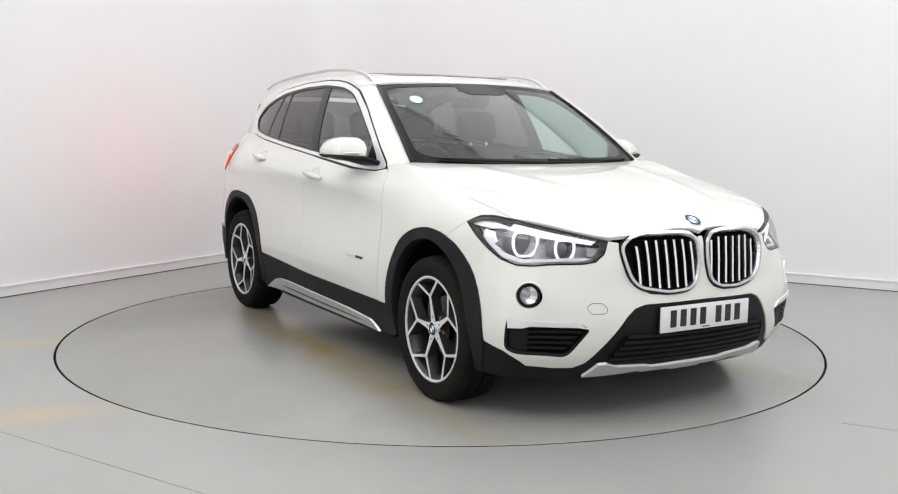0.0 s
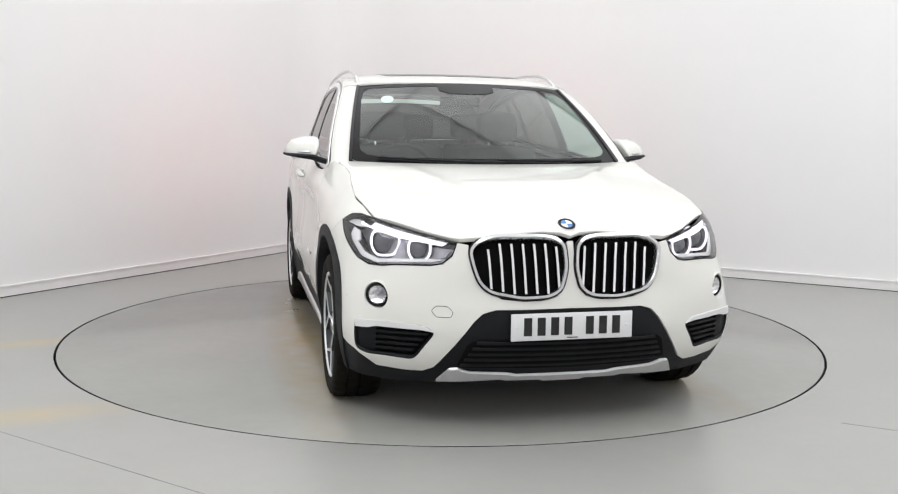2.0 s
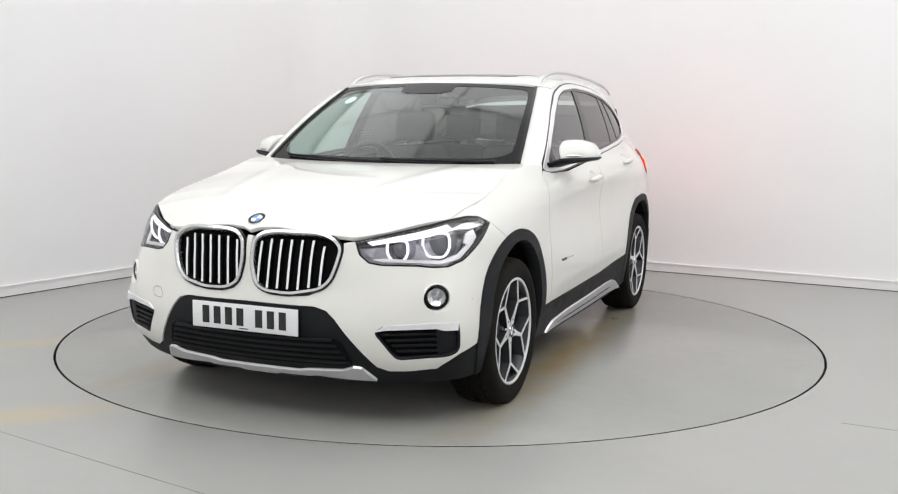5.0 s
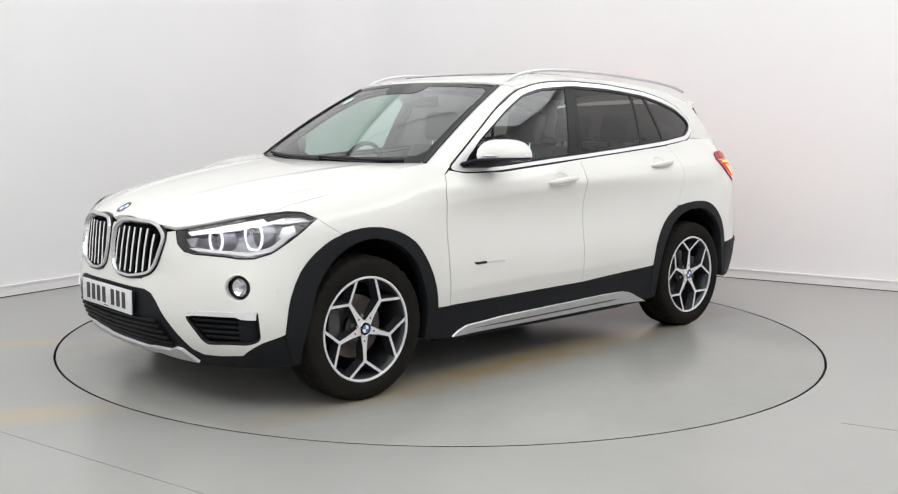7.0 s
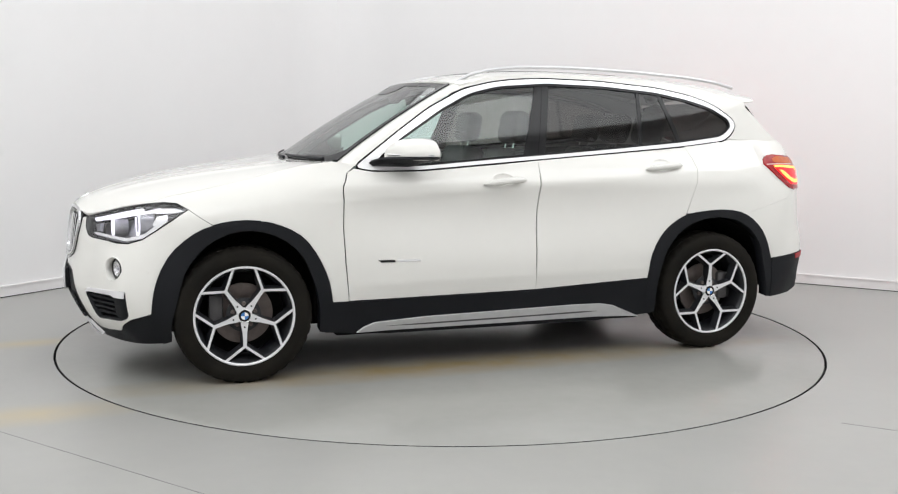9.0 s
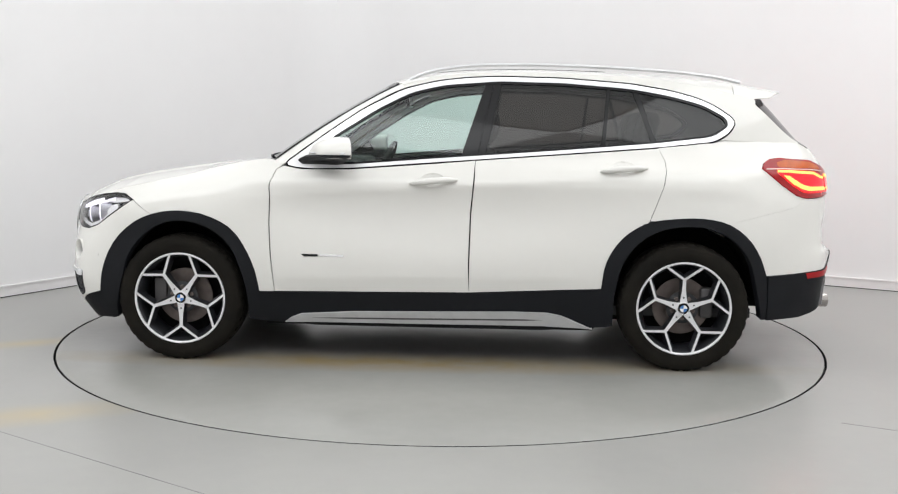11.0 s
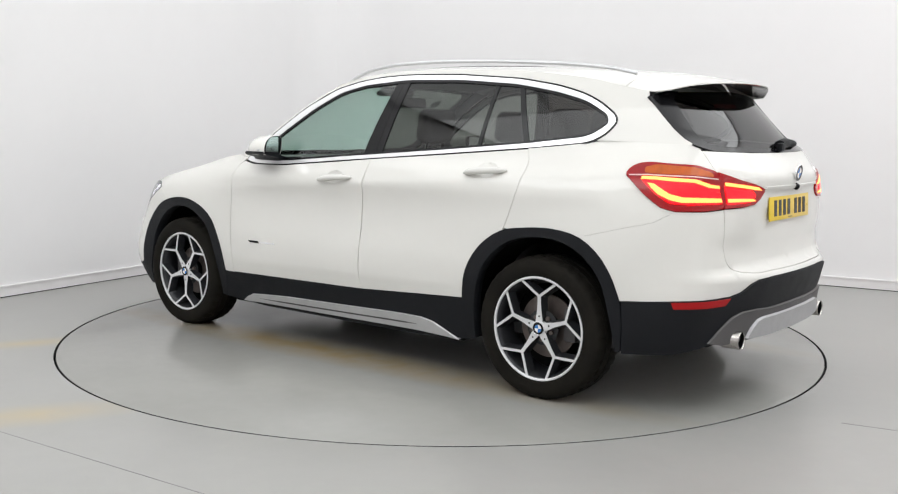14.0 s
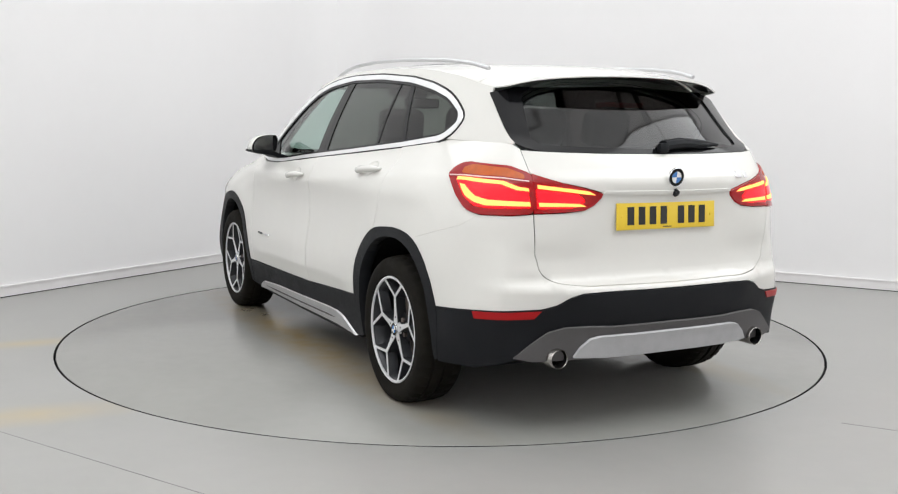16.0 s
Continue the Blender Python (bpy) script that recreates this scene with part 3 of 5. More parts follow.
# greenhouse sides: y from x and z
def side_y(x, z):
    d = z - 1.08
    b = np.interp(-x, [-1, -.77, 0, .3, .85, 1.19, 1.55, 1.75, 2.0, 2.1], [.83, .83, .832, .828, .81, .792, .745, .712, .645, .61])
    return b - .22 * d - .344 * d * np.abs(d)


BX = np.linspace(-2.2, 1.1, 200)
BY = np.convolve(np.pad(side_y(BX, 1.08), 12, "edge"), np.ones(25) / 25, "valid")


def side(x, z):
    x, z = np.asarray(x, float), np.asarray(z, float)
    d = z - 1.08
    return np.stack([x, np.interp(x, BX, BY) - .22 * d - .344 * d * np.abs(d), z], -1)


def shell_side(x, z):
    """The lower body's side by x and z."""
    x, z = np.atleast_1d(np.asarray(x, float)), np.atleast_1d(np.asarray(z, float))
    u = np.array([at("x", a, b)[0] for a, b in zip(x, z)])
    return shell(u, z)


def side_pts(text):
    return [tuple(float(t) for t in w.split(",")) for w in text.split()]


# arches: outer edge of the cladding, and the wheel opening
ARCH_F = "x:0.901,0.383 x:0.924,0.496 x:0.966,0.598 x:1.051,0.715 x:1.163,0.776 x:1.314,0.804 x:1.448,0.791 x:1.581,0.737 x:1.687,0.638 x:1.75,0.504 x:1.771,0.367"
ARCH_FI = "x:0.962,0.235 x:0.968,0.38 x:0.997,0.497 x:1.062,0.635 x:1.188,0.728 x:1.325,0.755 x:1.485,0.705 x:1.592,0.597 x:1.652,0.42 x:1.68,0.225"
ARCH_R = "x:-1.752,0.515 x:-1.706,0.629 x:-1.637,0.72 x:-1.542,0.783 x:-1.421,0.808 x:-1.284,0.806 x:-1.118,0.776 x:-0.991,0.685 x:-0.922,0.566 x:-0.902,0.43"
ARCH_RI = "x:-1.735,0.285 x:-1.70,0.46 x:-1.66,0.595 x:-1.583,0.69 x:-1.473,0.75 x:-1.323,0.765 x:-1.143,0.717 x:-1.025,0.598 x:-0.975,0.423 x:-0.968,0.235"


def curve(pts, n=26):
    return [tuple(p) for p in spline([q[:2] for q in pts], n)]


arch_f, arch_fi, arch_r, arch_ri = (curve(on(t)) for t in (ARCH_F, ARCH_FI, ARCH_R, ARCH_RI))
cut_f = int(np.argmin([abs(shell(*p)[0] - 1.46) for p in arch_f]))      # where the bumper seam meets the front arch

HL_LOW = "f:0.456,0.797 f:0.478,0.745 f:0.515,0.712 f:0.56,0.703 f:0.69,0.700 f:0.745,0.693 f:0.79,0.693 x:1.80,0.715 x:1.705,0.78 x:1.590,0.857"
HL_TOP = "x:1.590,0.857 x:1.640,0.884 x:1.70,0.888 x:1.785,0.878 f:0.66,0.848 f:0.56,0.822 f:0.456,0.797"

# -- painted panels --
bump_top = [at("f", 0, .806), at("f", .012, .806)] + on("f:0.014,0.70 f:0.026,0.63 f:0.06,0.585 f:0.12,0.568 f:0.2,0.566 f:0.29,0.575 f:0.35,0.61 f:0.395,0.68 f:0.418,0.755 f:0.415,0.79") + on(HL_LOW)
lip = on("x:1.825,0.350 x:1.862,0.338 x:1.90,0.30 f:0.76,0.272 f:0.66,0.262 f:0.585,0.262 f:0.545,0.283 f:0.40,0.485 f:0.365,0.518 f:0.315,0.533 f:0,0.536")
bumper = bump_top + arch_f[cut_f:] + lip
fog_c = at("f", .772, .572)
fog_hole = [(fog_c[0] + .056 * math.cos(a), fog_c[1] + .056 * math.sin(a)) for a in np.linspace(0, 2 * math.pi, 28)[:-1]]
intake = fillet(on("f:0.548,0.432,0.02 f:0.585,0.462,0.02 f:0.70,0.468,0.02 f:0.848,0.474,0.01 f:0.848,0.345,0.03 f:0.81,0.325,0.03 f:0.625,0.312,0.03"))
front_bumper = panel("front_bumper", shell, bumper, PAINT, car, holes=[fog_hole, intake], sides="B", depth=.02)

GAPW2 = 0.0038
fender_top = on("x:1.590,0.857 x:1.640,0.884 x:1.70,0.888 x:1.785,0.879 x:1.66,0.918 x:1.48,0.955 x:1.30,0.995 x:1.14,1.037 x:1.03,1.062 x:0.965,1.072 x:0.90,1.08 x:0.84,1.085 x:0.775,1.068")
gap_f = on("x:0.775,1.062 x:0.815,1.03 x:0.828,0.992 x:0.842,0.893 x:0.846,0.75 x:0.837,0.577 x:0.817,0.384")
fender = gap_f[::1] + arch_f[:cut_f + 1] + fender_top
pair("front_wing", shell, fender, PAINT, car, inset=.003, step=.025)
# black sheet below the bonnet gap, standing in for the shade inside it
gl = [(1.79, .879), (1.66, .918), (1.48, .955), (1.30, .995), (1.14, 1.037), (1.05, 1.058)]
gap_shade = [at("x", x, z - .03) for x, z in gl] + [at("x", x, z + up) for (x, z), up in zip(gl[::-1], (-.004, .002, .010, .014, .018, .018))]
pair("bonnet_gap_shade", shell, gap_shade, BLACK, car, off=-.014, flange=False)
front_door = on("x:0.817,0.384 x:0.837,0.577 x:0.846,0.75 x:0.842,0.893 x:0.828,0.992 x:0.815,1.03 x:0.775,1.052 x:0.68,1.036 x:0.42,1.038 x:-0.05,1.075 x:-0.236,1.091 x:-0.232,0.999 x:-0.216,0.815 x:-0.21,0.537 x:-0.213,0.396")


def handle_cup(x, z):
    """The hand recess behind a door handle: its outline on the shell and its hollow surface."""
    c = at("x", x, z)
    rim = [(c[0] + .064 * math.cos(a), c[1] + .036 * math.sin(a)) for a in np.linspace(0, 2 * math.pi, 29)[:-1]]

    def hollow(u, zz):
        u, zz = np.asarray(u, float), np.asarray(zz, float)
        q = np.clip(1 - ((u - c[0]) / .064)**2 - ((zz - c[1]) / .036)**2, 0, 1)
        return shell(u, zz) - np.stack([q * 0, .013 * q**.7, q * 0], -1)
    return rim, hollow


CUP_F, CUP_R = handle_cup(-.018, .987), handle_cup(-1.003, 1.059)
doors = pair("front_door", shell, front_door, PAINT, car, inset=GAPW2, step=.018, holes=[shrink(CUP_F[0], GAPW2)])
rear_door = on("x:-0.213,0.396 x:-0.21,0.537 x:-0.216,0.815 x:-0.232,0.999 x:-0.236,1.091 x:-0.70,1.126 x:-1.19,1.165 x:-1.222,1.10 x:-1.225,1.05 x:-1.21,0.97 x:-1.178,0.88 x:-1.145,0.792") + \
    [p for p in arch_r[::-1] if shell(*p)[0] > -1.14] + [at("x", -.902, .43)]
rdoors = pair("rear_door", shell, rear_door, PAINT, car, inset=GAPW2, step=.018, holes=[shrink(CUP_R[0], GAPW2)])
TL_OUT = "x:-1.722,1.066 x:-1.735,1.094 x:-1.765,1.112 x:-1.82,1.118 r:0.74,1.116 r:0.665,1.107 r:0.612,1.08 r:0.622,0.925 r:0.70,0.917 x:-1.955,0.915 x:-1.90,0.93 x:-1.82,0.985"
TL_IN = "r:0.612,1.08 r:0.50,1.043 r:0.34,1.004 r:0.345,0.985 r:0.375,0.957 r:0.42,0.936 r:0.50,0.928 r:0.622,0.925"
GATE = "r:0.620,1.172 r:0.614,1.08 r:0.622,0.925 r:0.612,0.76 r:0.59,0.69 r:0.54,0.652 r:0.47,0.640 r:0.25,0.634 r:0,0.632"
quarter = on("x:-1.145,0.792 x:-1.178,0.88 x:-1.21,0.97 x:-1.225,1.05 x:-1.222,1.10 x:-1.19,1.165 x:-1.35,1.18 x:-1.49,1.197 x:-1.56,1.21 x:-1.80,1.20 x:-1.90,1.20 x:-1.945,1.196 r:0.622,1.178 r:0.616,1.082 r:0.665,1.109 r:0.74,1.118 x:-1.82,1.120 x:-1.763,1.114 x:-1.733,1.096 x:-1.720,1.066 x:-1.82,0.983 x:-1.90,0.928 x:-1.955,0.913 x:-1.88,0.866 x:-1.74,0.832 x:-1.57,0.788 x:-1.571,0.755") + \
    [p for p in arch_r if -1.57 < shell(*p)[0] < -1.14]
pair("rear_quarter", shell, quarter, PAINT, car, step=.02)
rear_bumper = on("x:-1.57,0.7868 x:-1.74,0.8308 x:-1.88,0.8648 x:-1.955,0.9118 r:0.70,0.912 r:0.624,0.920") + \
    curve(on("r:0.6152,0.76 r:0.5932,0.688 r:0.5418,0.6492 r:0.47,0.6368 r:0.25,0.6308 r:0,0.6288"), 30) + on("r:0,0.612 r:0.30,0.612 r:0.44,0.608 r:0.49,0.593 r:0.545,0.56 r:0.60,0.545 r:0.815,0.531") + \
    [p for p in arch_r if shell(*p)[0] < -1.57] + [at("x", -1.569, .755)]
panel("rear_bumper", shell, rear_bumper, PAINT, car, sides="B", depth=.02)
tl_in = on(TL_IN)
gate_poly = on("r:0.620,1.172 r:0.614,1.083 r:0.50,1.046 r:0.336,1.006 r:0.341,0.983 r:0.373,0.954 r:0.42,0.933 r:0.50,0.925 r:0.620,0.921") + curve(on(GATE)[3:], 30) + on("r:0,1.158 r:0.30,1.16 r:0.50,1.165")
gate = panel("tailgate", shell, gate_poly, PAINT, car, sides="B", inset=0)

# -- black cladding --
front_black = on("f:0,0.532 f:0.315,0.529 f:0.362,0.514 f:0.397,0.481 f:0.542,0.279 f:0.583,0.258 f:0.66,0.258 f:0.762,0.268 x:1.902,0.296 x:1.864,0.334 x:1.827,0.346 x:1.772,0.360") + \
    on("x:1.70,0.215 f:0.72,0.202 f:0.45,0.20 f:0,0.20")
panel("lower_grille_surround", shell, front_black, CLAD, car, holes=[], sides="B", off=-.004, depth=.03)
clad_f = arch_f + on("x:1.745,0.29 x:1.715,0.215") + arch_fi[::-1] + on("x:0.93,0.225 x:0.905,0.30")
pair("wheel_arch_trim", shell, clad_f, CLAD, car, off=.004, depth=.06)
clad_r = arch_r + on("x:-0.905,0.30 x:-0.93,0.225") + arch_ri[::-1] + on("x:-1.755,0.285 x:-1.762,0.40")
pair("wheel_arch_trim", shell, clad_r, CLAD, car, off=.004, depth=.06)
sill = on("x:0.901,0.381 x:0.817,0.382 x:-0.213,0.393 x:-0.901,0.428 x:-0.907,0.30 x:-0.93,0.225 x:-0.60,0.20 x:0.60,0.20 x:0.93,0.225 x:0.907,0.30")
pair("sill_trim", shell, sill, CLAD, car, off=.002, depth=.05)
strip = on("x:0.77,0.218 x:0.735,0.244 x:0.68,0.266 x:0.40,0.283 x:-0.45,0.300 x:-0.62,0.298 x:-0.70,0.284 x:-0.865,0.214 x:-0.80,0.219 x:-0.60,0.226 x:0.60,0.222")
pair("sill_strip", shell, strip, SILVER, car, off=.014, depth=.03, label="satin silver sill strip")
# grey strip laid on the silver one; the groove's shade is only its colour
groove = on("x:0.62,0.247 x:0.40,0.252 x:-0.50,0.262 x:-0.60,0.259 x:-0.50,0.254 x:0.40,0.244")
pair("painted_sill_groove", shell, groove, GREYPL, car, off=.0165, depth=.004)
rear_black = on("x:-1.762,0.512 r:0.815,0.528 r:0.60,0.541 r:0.545,0.556 r:0.49,0.589 r:0.44,0.604 r:0.30,0.608 r:0,0.608 r:0,0.40 r:0.45,0.385 r:0.60,0.36 r:0.68,0.335 x:-1.95,0.29 x:-1.762,0.282")
panel("rear_lower_bumper", shell, rear_black, CLAD, car, sides="B", off=.006, depth=.05)
diffuser = on("r:0.69,0.345 r:0.63,0.40 r:0.565,0.452 r:0.50,0.470 r:0.40,0.472 r:0.30,0.466 r:0,0.468 r:0,0.335 r:0.45,0.333 r:0.62,0.33")
panel("diffuser", shell, diffuser, GREYPL, car, sides="B", off=.018, depth=.05, label="dark grey plastic diffuser")
skid = on("r:0.455,0.345 r:0.43,0.385 r:0.39,0.422 r:0.35,0.432 r:0,0.434 r:0,0.34 r:0.3,0.338")
panel("rear_skid_plate", shell, skid, SKIDM, car, sides="B", off=.034, depth=.03, label="satin silver rear skid plate")
skid_f = on("f:0,0.243 f:0.20,0.243 f:0.24,0.252 f:0.40,0.262 f:0.45,0.280 f:0.485,0.277 f:0.525,0.218 f:0.40,0.222 f:0.27,0.228 f:0.24,0.222 f:0.10,0.222 f:0.08,0.215 f:0,0.215")
panel("front_skid_plate", shell, skid_f, SILVER, car, sides="B", off=.010, depth=.04, label="satin silver front skid plate")
refl = on("r:0.815,0.526 r:0.60,0.538 r:0.625,0.508 r:0.81,0.498")
pair("reflector", shell, refl, REFLRED, car, off=.010, depth=.01, label="red rear reflector")

# -- bonnet --
BON_X = [.90, 1.0, 1.2, 1.5, 1.8, 1.95, 2.03, 2.08, 2.12, 2.16]
BON_C = [1.078, 1.073, 1.055, 1.015, .957, .918, .888, .862, .830, .785]
BON_EY = [.78, .795, .80, .785, .745, .60, .49, .44, .42, .42]
BON_EZ = [1.078, 1.066, 1.022, .951, .876, .835, .810, .795, .785, .75]


def bonnet_at(x, y):
    x, y = np.asarray(x, float), np.asarray(y, float)
    c, ey, ez = (pchip(BON_X, v, x) for v in (BON_C, BON_EY, BON_EZ))
    q = np.abs(y) / ey
    crease = 0.006 * np.exp(-((np.abs(y) - (.30 + .22 * (1.9 - x))) / .05)**2) * np.clip((x - 1.0) / .2, 0, 1) * np.clip((2.0 - x) / .2, 0, 1)
    z = c - (c - ez) * q**2.4 + crease
    return np.stack([x, y, z], -1)


bonnet = [(2.122, 0), (2.122, .012), (2.112, .04), (2.104, .12), (2.102, .25), (2.088, .34), (2.066, .405), (2.050, .452), (1.97, .57), (1.88, .665), (1.785, .755)]
for w in ("1.66,0.918", "1.48,0.955", "1.30,0.995", "1.14,1.037", "1.03,1.062"):
    xx, zz = (float(t) for t in w.split(","))
    bonnet.append(tuple(shell_side(xx, zz)[0][:2]))
EDGE_B = np.array(bonnet[10:] + [(.99, .793), (.93, .802), (.87, .812)])
bonnet += [tuple(shell_side(.99, 1.0675)[0][:2]), (.93, .798), (.872, .800), (.862, .745), (.874, .68), (.900, .60), (.925, .52), (.968, .30), (.992, 0)]


def bonnet_fit(x, y):
    """The bonnet, its rim drawn to the wings' edge."""
    p = bonnet_at(x, y)
    e = np.interp(p[..., 0], [.87, .93, .99, 1.03, 1.14, 1.30, 1.48, 1.66, 1.785], [1.083, 1.076, 1.0675, 1.062, 1.037, .995, .955, .918, .879])
    ey = np.interp(p[..., 0], EDGE_B[::-1, 0], EDGE_B[::-1, 1])
    c = pchip(BON_X, BON_C, p[..., 0])
    ok = (p[..., 0] < 1.785) & (p[..., 0] > .86)
    q = np.abs(p[..., 1]) / ey
    crease = p[..., 2] - (c - (c - pchip(BON_X, BON_EZ, p[..., 0])) * (np.abs(p[..., 1]) / pchip(BON_X, BON_EY, p[..., 0]))**2.4)
    p[..., 2] = np.where(ok, c - (c - e) * q**2.4 + crease, p[..., 2])
    return p


panel("bonnet", bonnet_fit, bonnet, PAINT, car, sides="B", depth=.02, inset=.0045, mid=1, hint=(1.5, 0, 0))
cowl = [(1.05, 0), (1.03, .6), (1.0, .76), (.87, .76), (.86, 0)]
panel("cowl", lambda x, y: bonnet_at(x, y) - np.array((0, 0, .02)), cowl, GLOSSBLK, car, sides="B", depth=0, hint=(1, 0, 0))

# -- greenhouse: window frames, pillars, glass --
CH_OUT = side_pts(".775,1.055 .64,1.155 .54,1.228 .36,1.352 .15,1.459 -.02,1.50 -.17,1.519 -.353,1.528 -.69,1.522 -1.056,1.495 -1.27,1.46 -1.41,1.422 -1.50,1.382 -1.583,1.325 -1.599,1.295 -1.565,1.245 -1.49,1.200 -1.19,1.168 -.7,1.129 -.236,1.093 .0,1.075 .42,1.041 .62,1.037 .70,1.04")
CH_IN = side_pts(".668,1.083 .52,1.204 .285,1.355 .11,1.443 -.06,1.482 -.35,1.505 -.70,1.499 -1.05,1.472 -1.27,1.434 -1.437,1.390 -1.552,1.326 -1.568,1.284 -1.485,1.224 -1.18,1.188 -.7,1.147 -.258,1.113 .0,1.094 .4,1.060 .58,1.056")


def cut(poly, x0, x1, z0=1.0, z1=1.6):
    """The piece of a window outline between two leaning lines; x0 and x1 are (x at the sill, x at the top)."""
    def clip(pts, f):
        out = []
        for i in range(len(pts)):
            a, b = pts[i], pts[(i + 1) % len(pts)]
            fa, fb = f(a), f(b)
            if fa >= 0:
                out.append(a)
            if fa * fb < 0:
                t = fa / (fa - fb)
                out.append((a[0] + (b[0] - a[0]) * t, a[1] + (b[1] - a[1]) * t))
        return out
    lean = lambda l, p: l[0] + (l[1] - l[0]) * (p[1] - 1.1) / 0.4
    if x0:
        poly = clip(poly, lambda p: lean(x0, p) - p[0])
    if x1:
        poly = clip(poly, lambda p: p[0] - lean(x1, p))
    return poly


CH_OUT, CH_IN = fillet(CH_OUT, .05, 3), fillet(CH_IN, .05, 3)
B_F, B_M, B_R = (-.155, -.282), (-.243, -.325), (-.285, -.368)
D_F, D_R = (-.885, -.925), (-.905, -.945)
Q_F, Q_R = (-1.185, -1.045), (-1.215, -1.072)
M_R = (.56, .36)
pair("window_frame", side, CH_OUT, SATIN, car, holes=[CH_IN], off=.006, depth=.010, label="satin aluminium window surround")
pair("window_gasket", side, shrink(CH_OUT, -.009), GLOSSBLK, car, holes=[shrink(CH_OUT, .004)], off=.002, depth=.008)
seal = shrink(CH_IN, .012)
pair("window_gasket", side, CH_IN, GLOSSBLK, car, holes=[seal], off=.001, depth=.012)
pair("front_side_window", side, cut(CH_IN, None, B_F), GLASSC, car, off=-.006, flange=False, label="clear glass door window")
pair("rear_side_window", side, cut(CH_IN, B_R, D_F), GLASSP, car, off=-.006, flange=False, label="dark tinted rear door window")
pair("rear_side_window", side, cut(CH_IN, D_R, Q_F), GLASSP, car, off=-.006, flange=False, label="dark tinted fixed door window")
pair("quarter_window", side, cut(CH_IN, Q_R, None), GLASSP, car, off=-.006, flange=False, label="dark tinted rear quarter window")
pair("pillar_cover", side, cut(CH_IN, B_F, B_M), GLOSSBLK, car, off=-.002, inset=.001)
pair("pillar_cover", side, cut(CH_IN, B_M, B_R), GLOSSBLK, car, off=-.002, inset=.001)
pair("window_divider", side, cut(CH_IN, D_F, D_R), GLOSSBLK, car, off=-.003)
pair("window_divider", side, cut(CH_IN, Q_F, Q_R), GLOSSBLK, car, off=-.003)
tri_m = side_pts(".67,1.083 .60,1.14 .555,1.175 .50,1.06 .58,1.056")
pair("mirror_base_trim", side, tri_m, GLOSSBLK, car, off=-.001)

# roof edge seen from the side, and the roof
ROOF_X = [-1.98, -1.85, -1.714, -1.60, -1.45, -1.2, -.8, -.35, -.02, .12, .22, .32]
ROOF_EZ = [1.436, 1.442, 1.434, 1.454, 1.488, 1.524, 1.549, 1.553, 1.528, 1.497, 1.470, 1.44]
ROOF_CZ = [1.484, 1.510, 1.533, 1.547, 1.559, 1.573, 1.588, 1.591, 1.572, 1.549, 1.527, 1.496]


def roof_at(x, y):
    x, y = np.asarray(x, float), np.asarray(y, float)
    c, e = pchip(ROOF_X, ROOF_CZ, x, soft=True), pchip(ROOF_X, ROOF_EZ, x, soft=True)
    ey = side(x, e)[..., 1]
    q = np.minimum(np.abs(y) / ey, 1.02)
    k = np.clip((-1.66 - x) / .16, 0, 1)
    return np.stack([x, y, c - (c - e) * ((0.45 + .45 * k) * q**2 + (0.55 - .45 * k) * q**6)], -1)


def roof_edge(x):
    e = pchip(ROOF_X, ROOF_EZ, x, soft=True)
    return side(x, e)


WS_T = np.array((.191, .609, 1.487))
rail_xs = np.linspace(.16, -1.60, 30)
roof_rim = [tuple(roof_edge(x)[:2] - np.array((0, .002))) for x in rail_xs]
roof_poly = [(.272, 0), (.262, .2), (.238, .4), (.195, .60)] + roof_rim + [(-1.615, .5), (-1.63, .3), (-1.635, 0)]
panel("roof", roof_at, roof_poly, PAINT, car, sides="B", depth=.012)
trail = [(-1.962 + .18 * (y / .6)**2.2, y) for y in (0, .1, .2, .3, .4, .48, .53, .565)]
sp_poly = [(-1.639, 0), (-1.634, .3), (-1.619, .5)] + [tuple(roof_edge(x)[:2] - np.array((0, .002))) for x in np.linspace(-1.605, -1.765, 6)] + trail[::-1]
spoiler = panel("roof_spoiler", roof_at, sp_poly, PAINT, car, sides="B", depth=.006)
und = [(-1.66, 0), (-1.66, .48), (-1.72, .54)] + [(x + .003, y * .992) for x, y in trail[::-1]]
panel("spoiler_underside", lambda x, y: roof_at(x, y) - np.array((0, 0, .009)), und, GLOSSBLK, car, sides="B", depth=0, hint=(-1.8, 0, 3))
panel("high_brake_lamp", lambda x, y: roof_at(x, y) - np.array((0, 0, .011)), [(-1.945, 0), (-1.94, .14), (-1.915, .14), (-1.92, 0)], REFLRED, car, sides="B", depth=.008, hint=(-1.8, 0, 3), label="red high-level brake lamp")
panel("sunroof", roof_at, [(.03, 0), (.015, .38), (-.02, .42), (-.90, .43), (-.94, .39), (-.95, 0)], GLOSSBLK, car, sides="B", off=.002, depth=.003, label="dark glass sunroof")
# roof sides and rear pillars
frame_top = [(float(x), float(pchip(ROOF_X, ROOF_EZ, x, soft=True))) for x in np.linspace(.10, -1.714, 30)]
top_out = [p for p in CH_OUT]
i0 = min(range(len(top_out)), key=lambda i: abs(top_out[i][0] - .12) + (0 if top_out[i][1] > 1.3 else 9))
i1 = min(range(len(top_out)), key=lambda i: abs(top_out[i][0] + 1.49) + (0 if top_out[i][1] < 1.22 else 9))
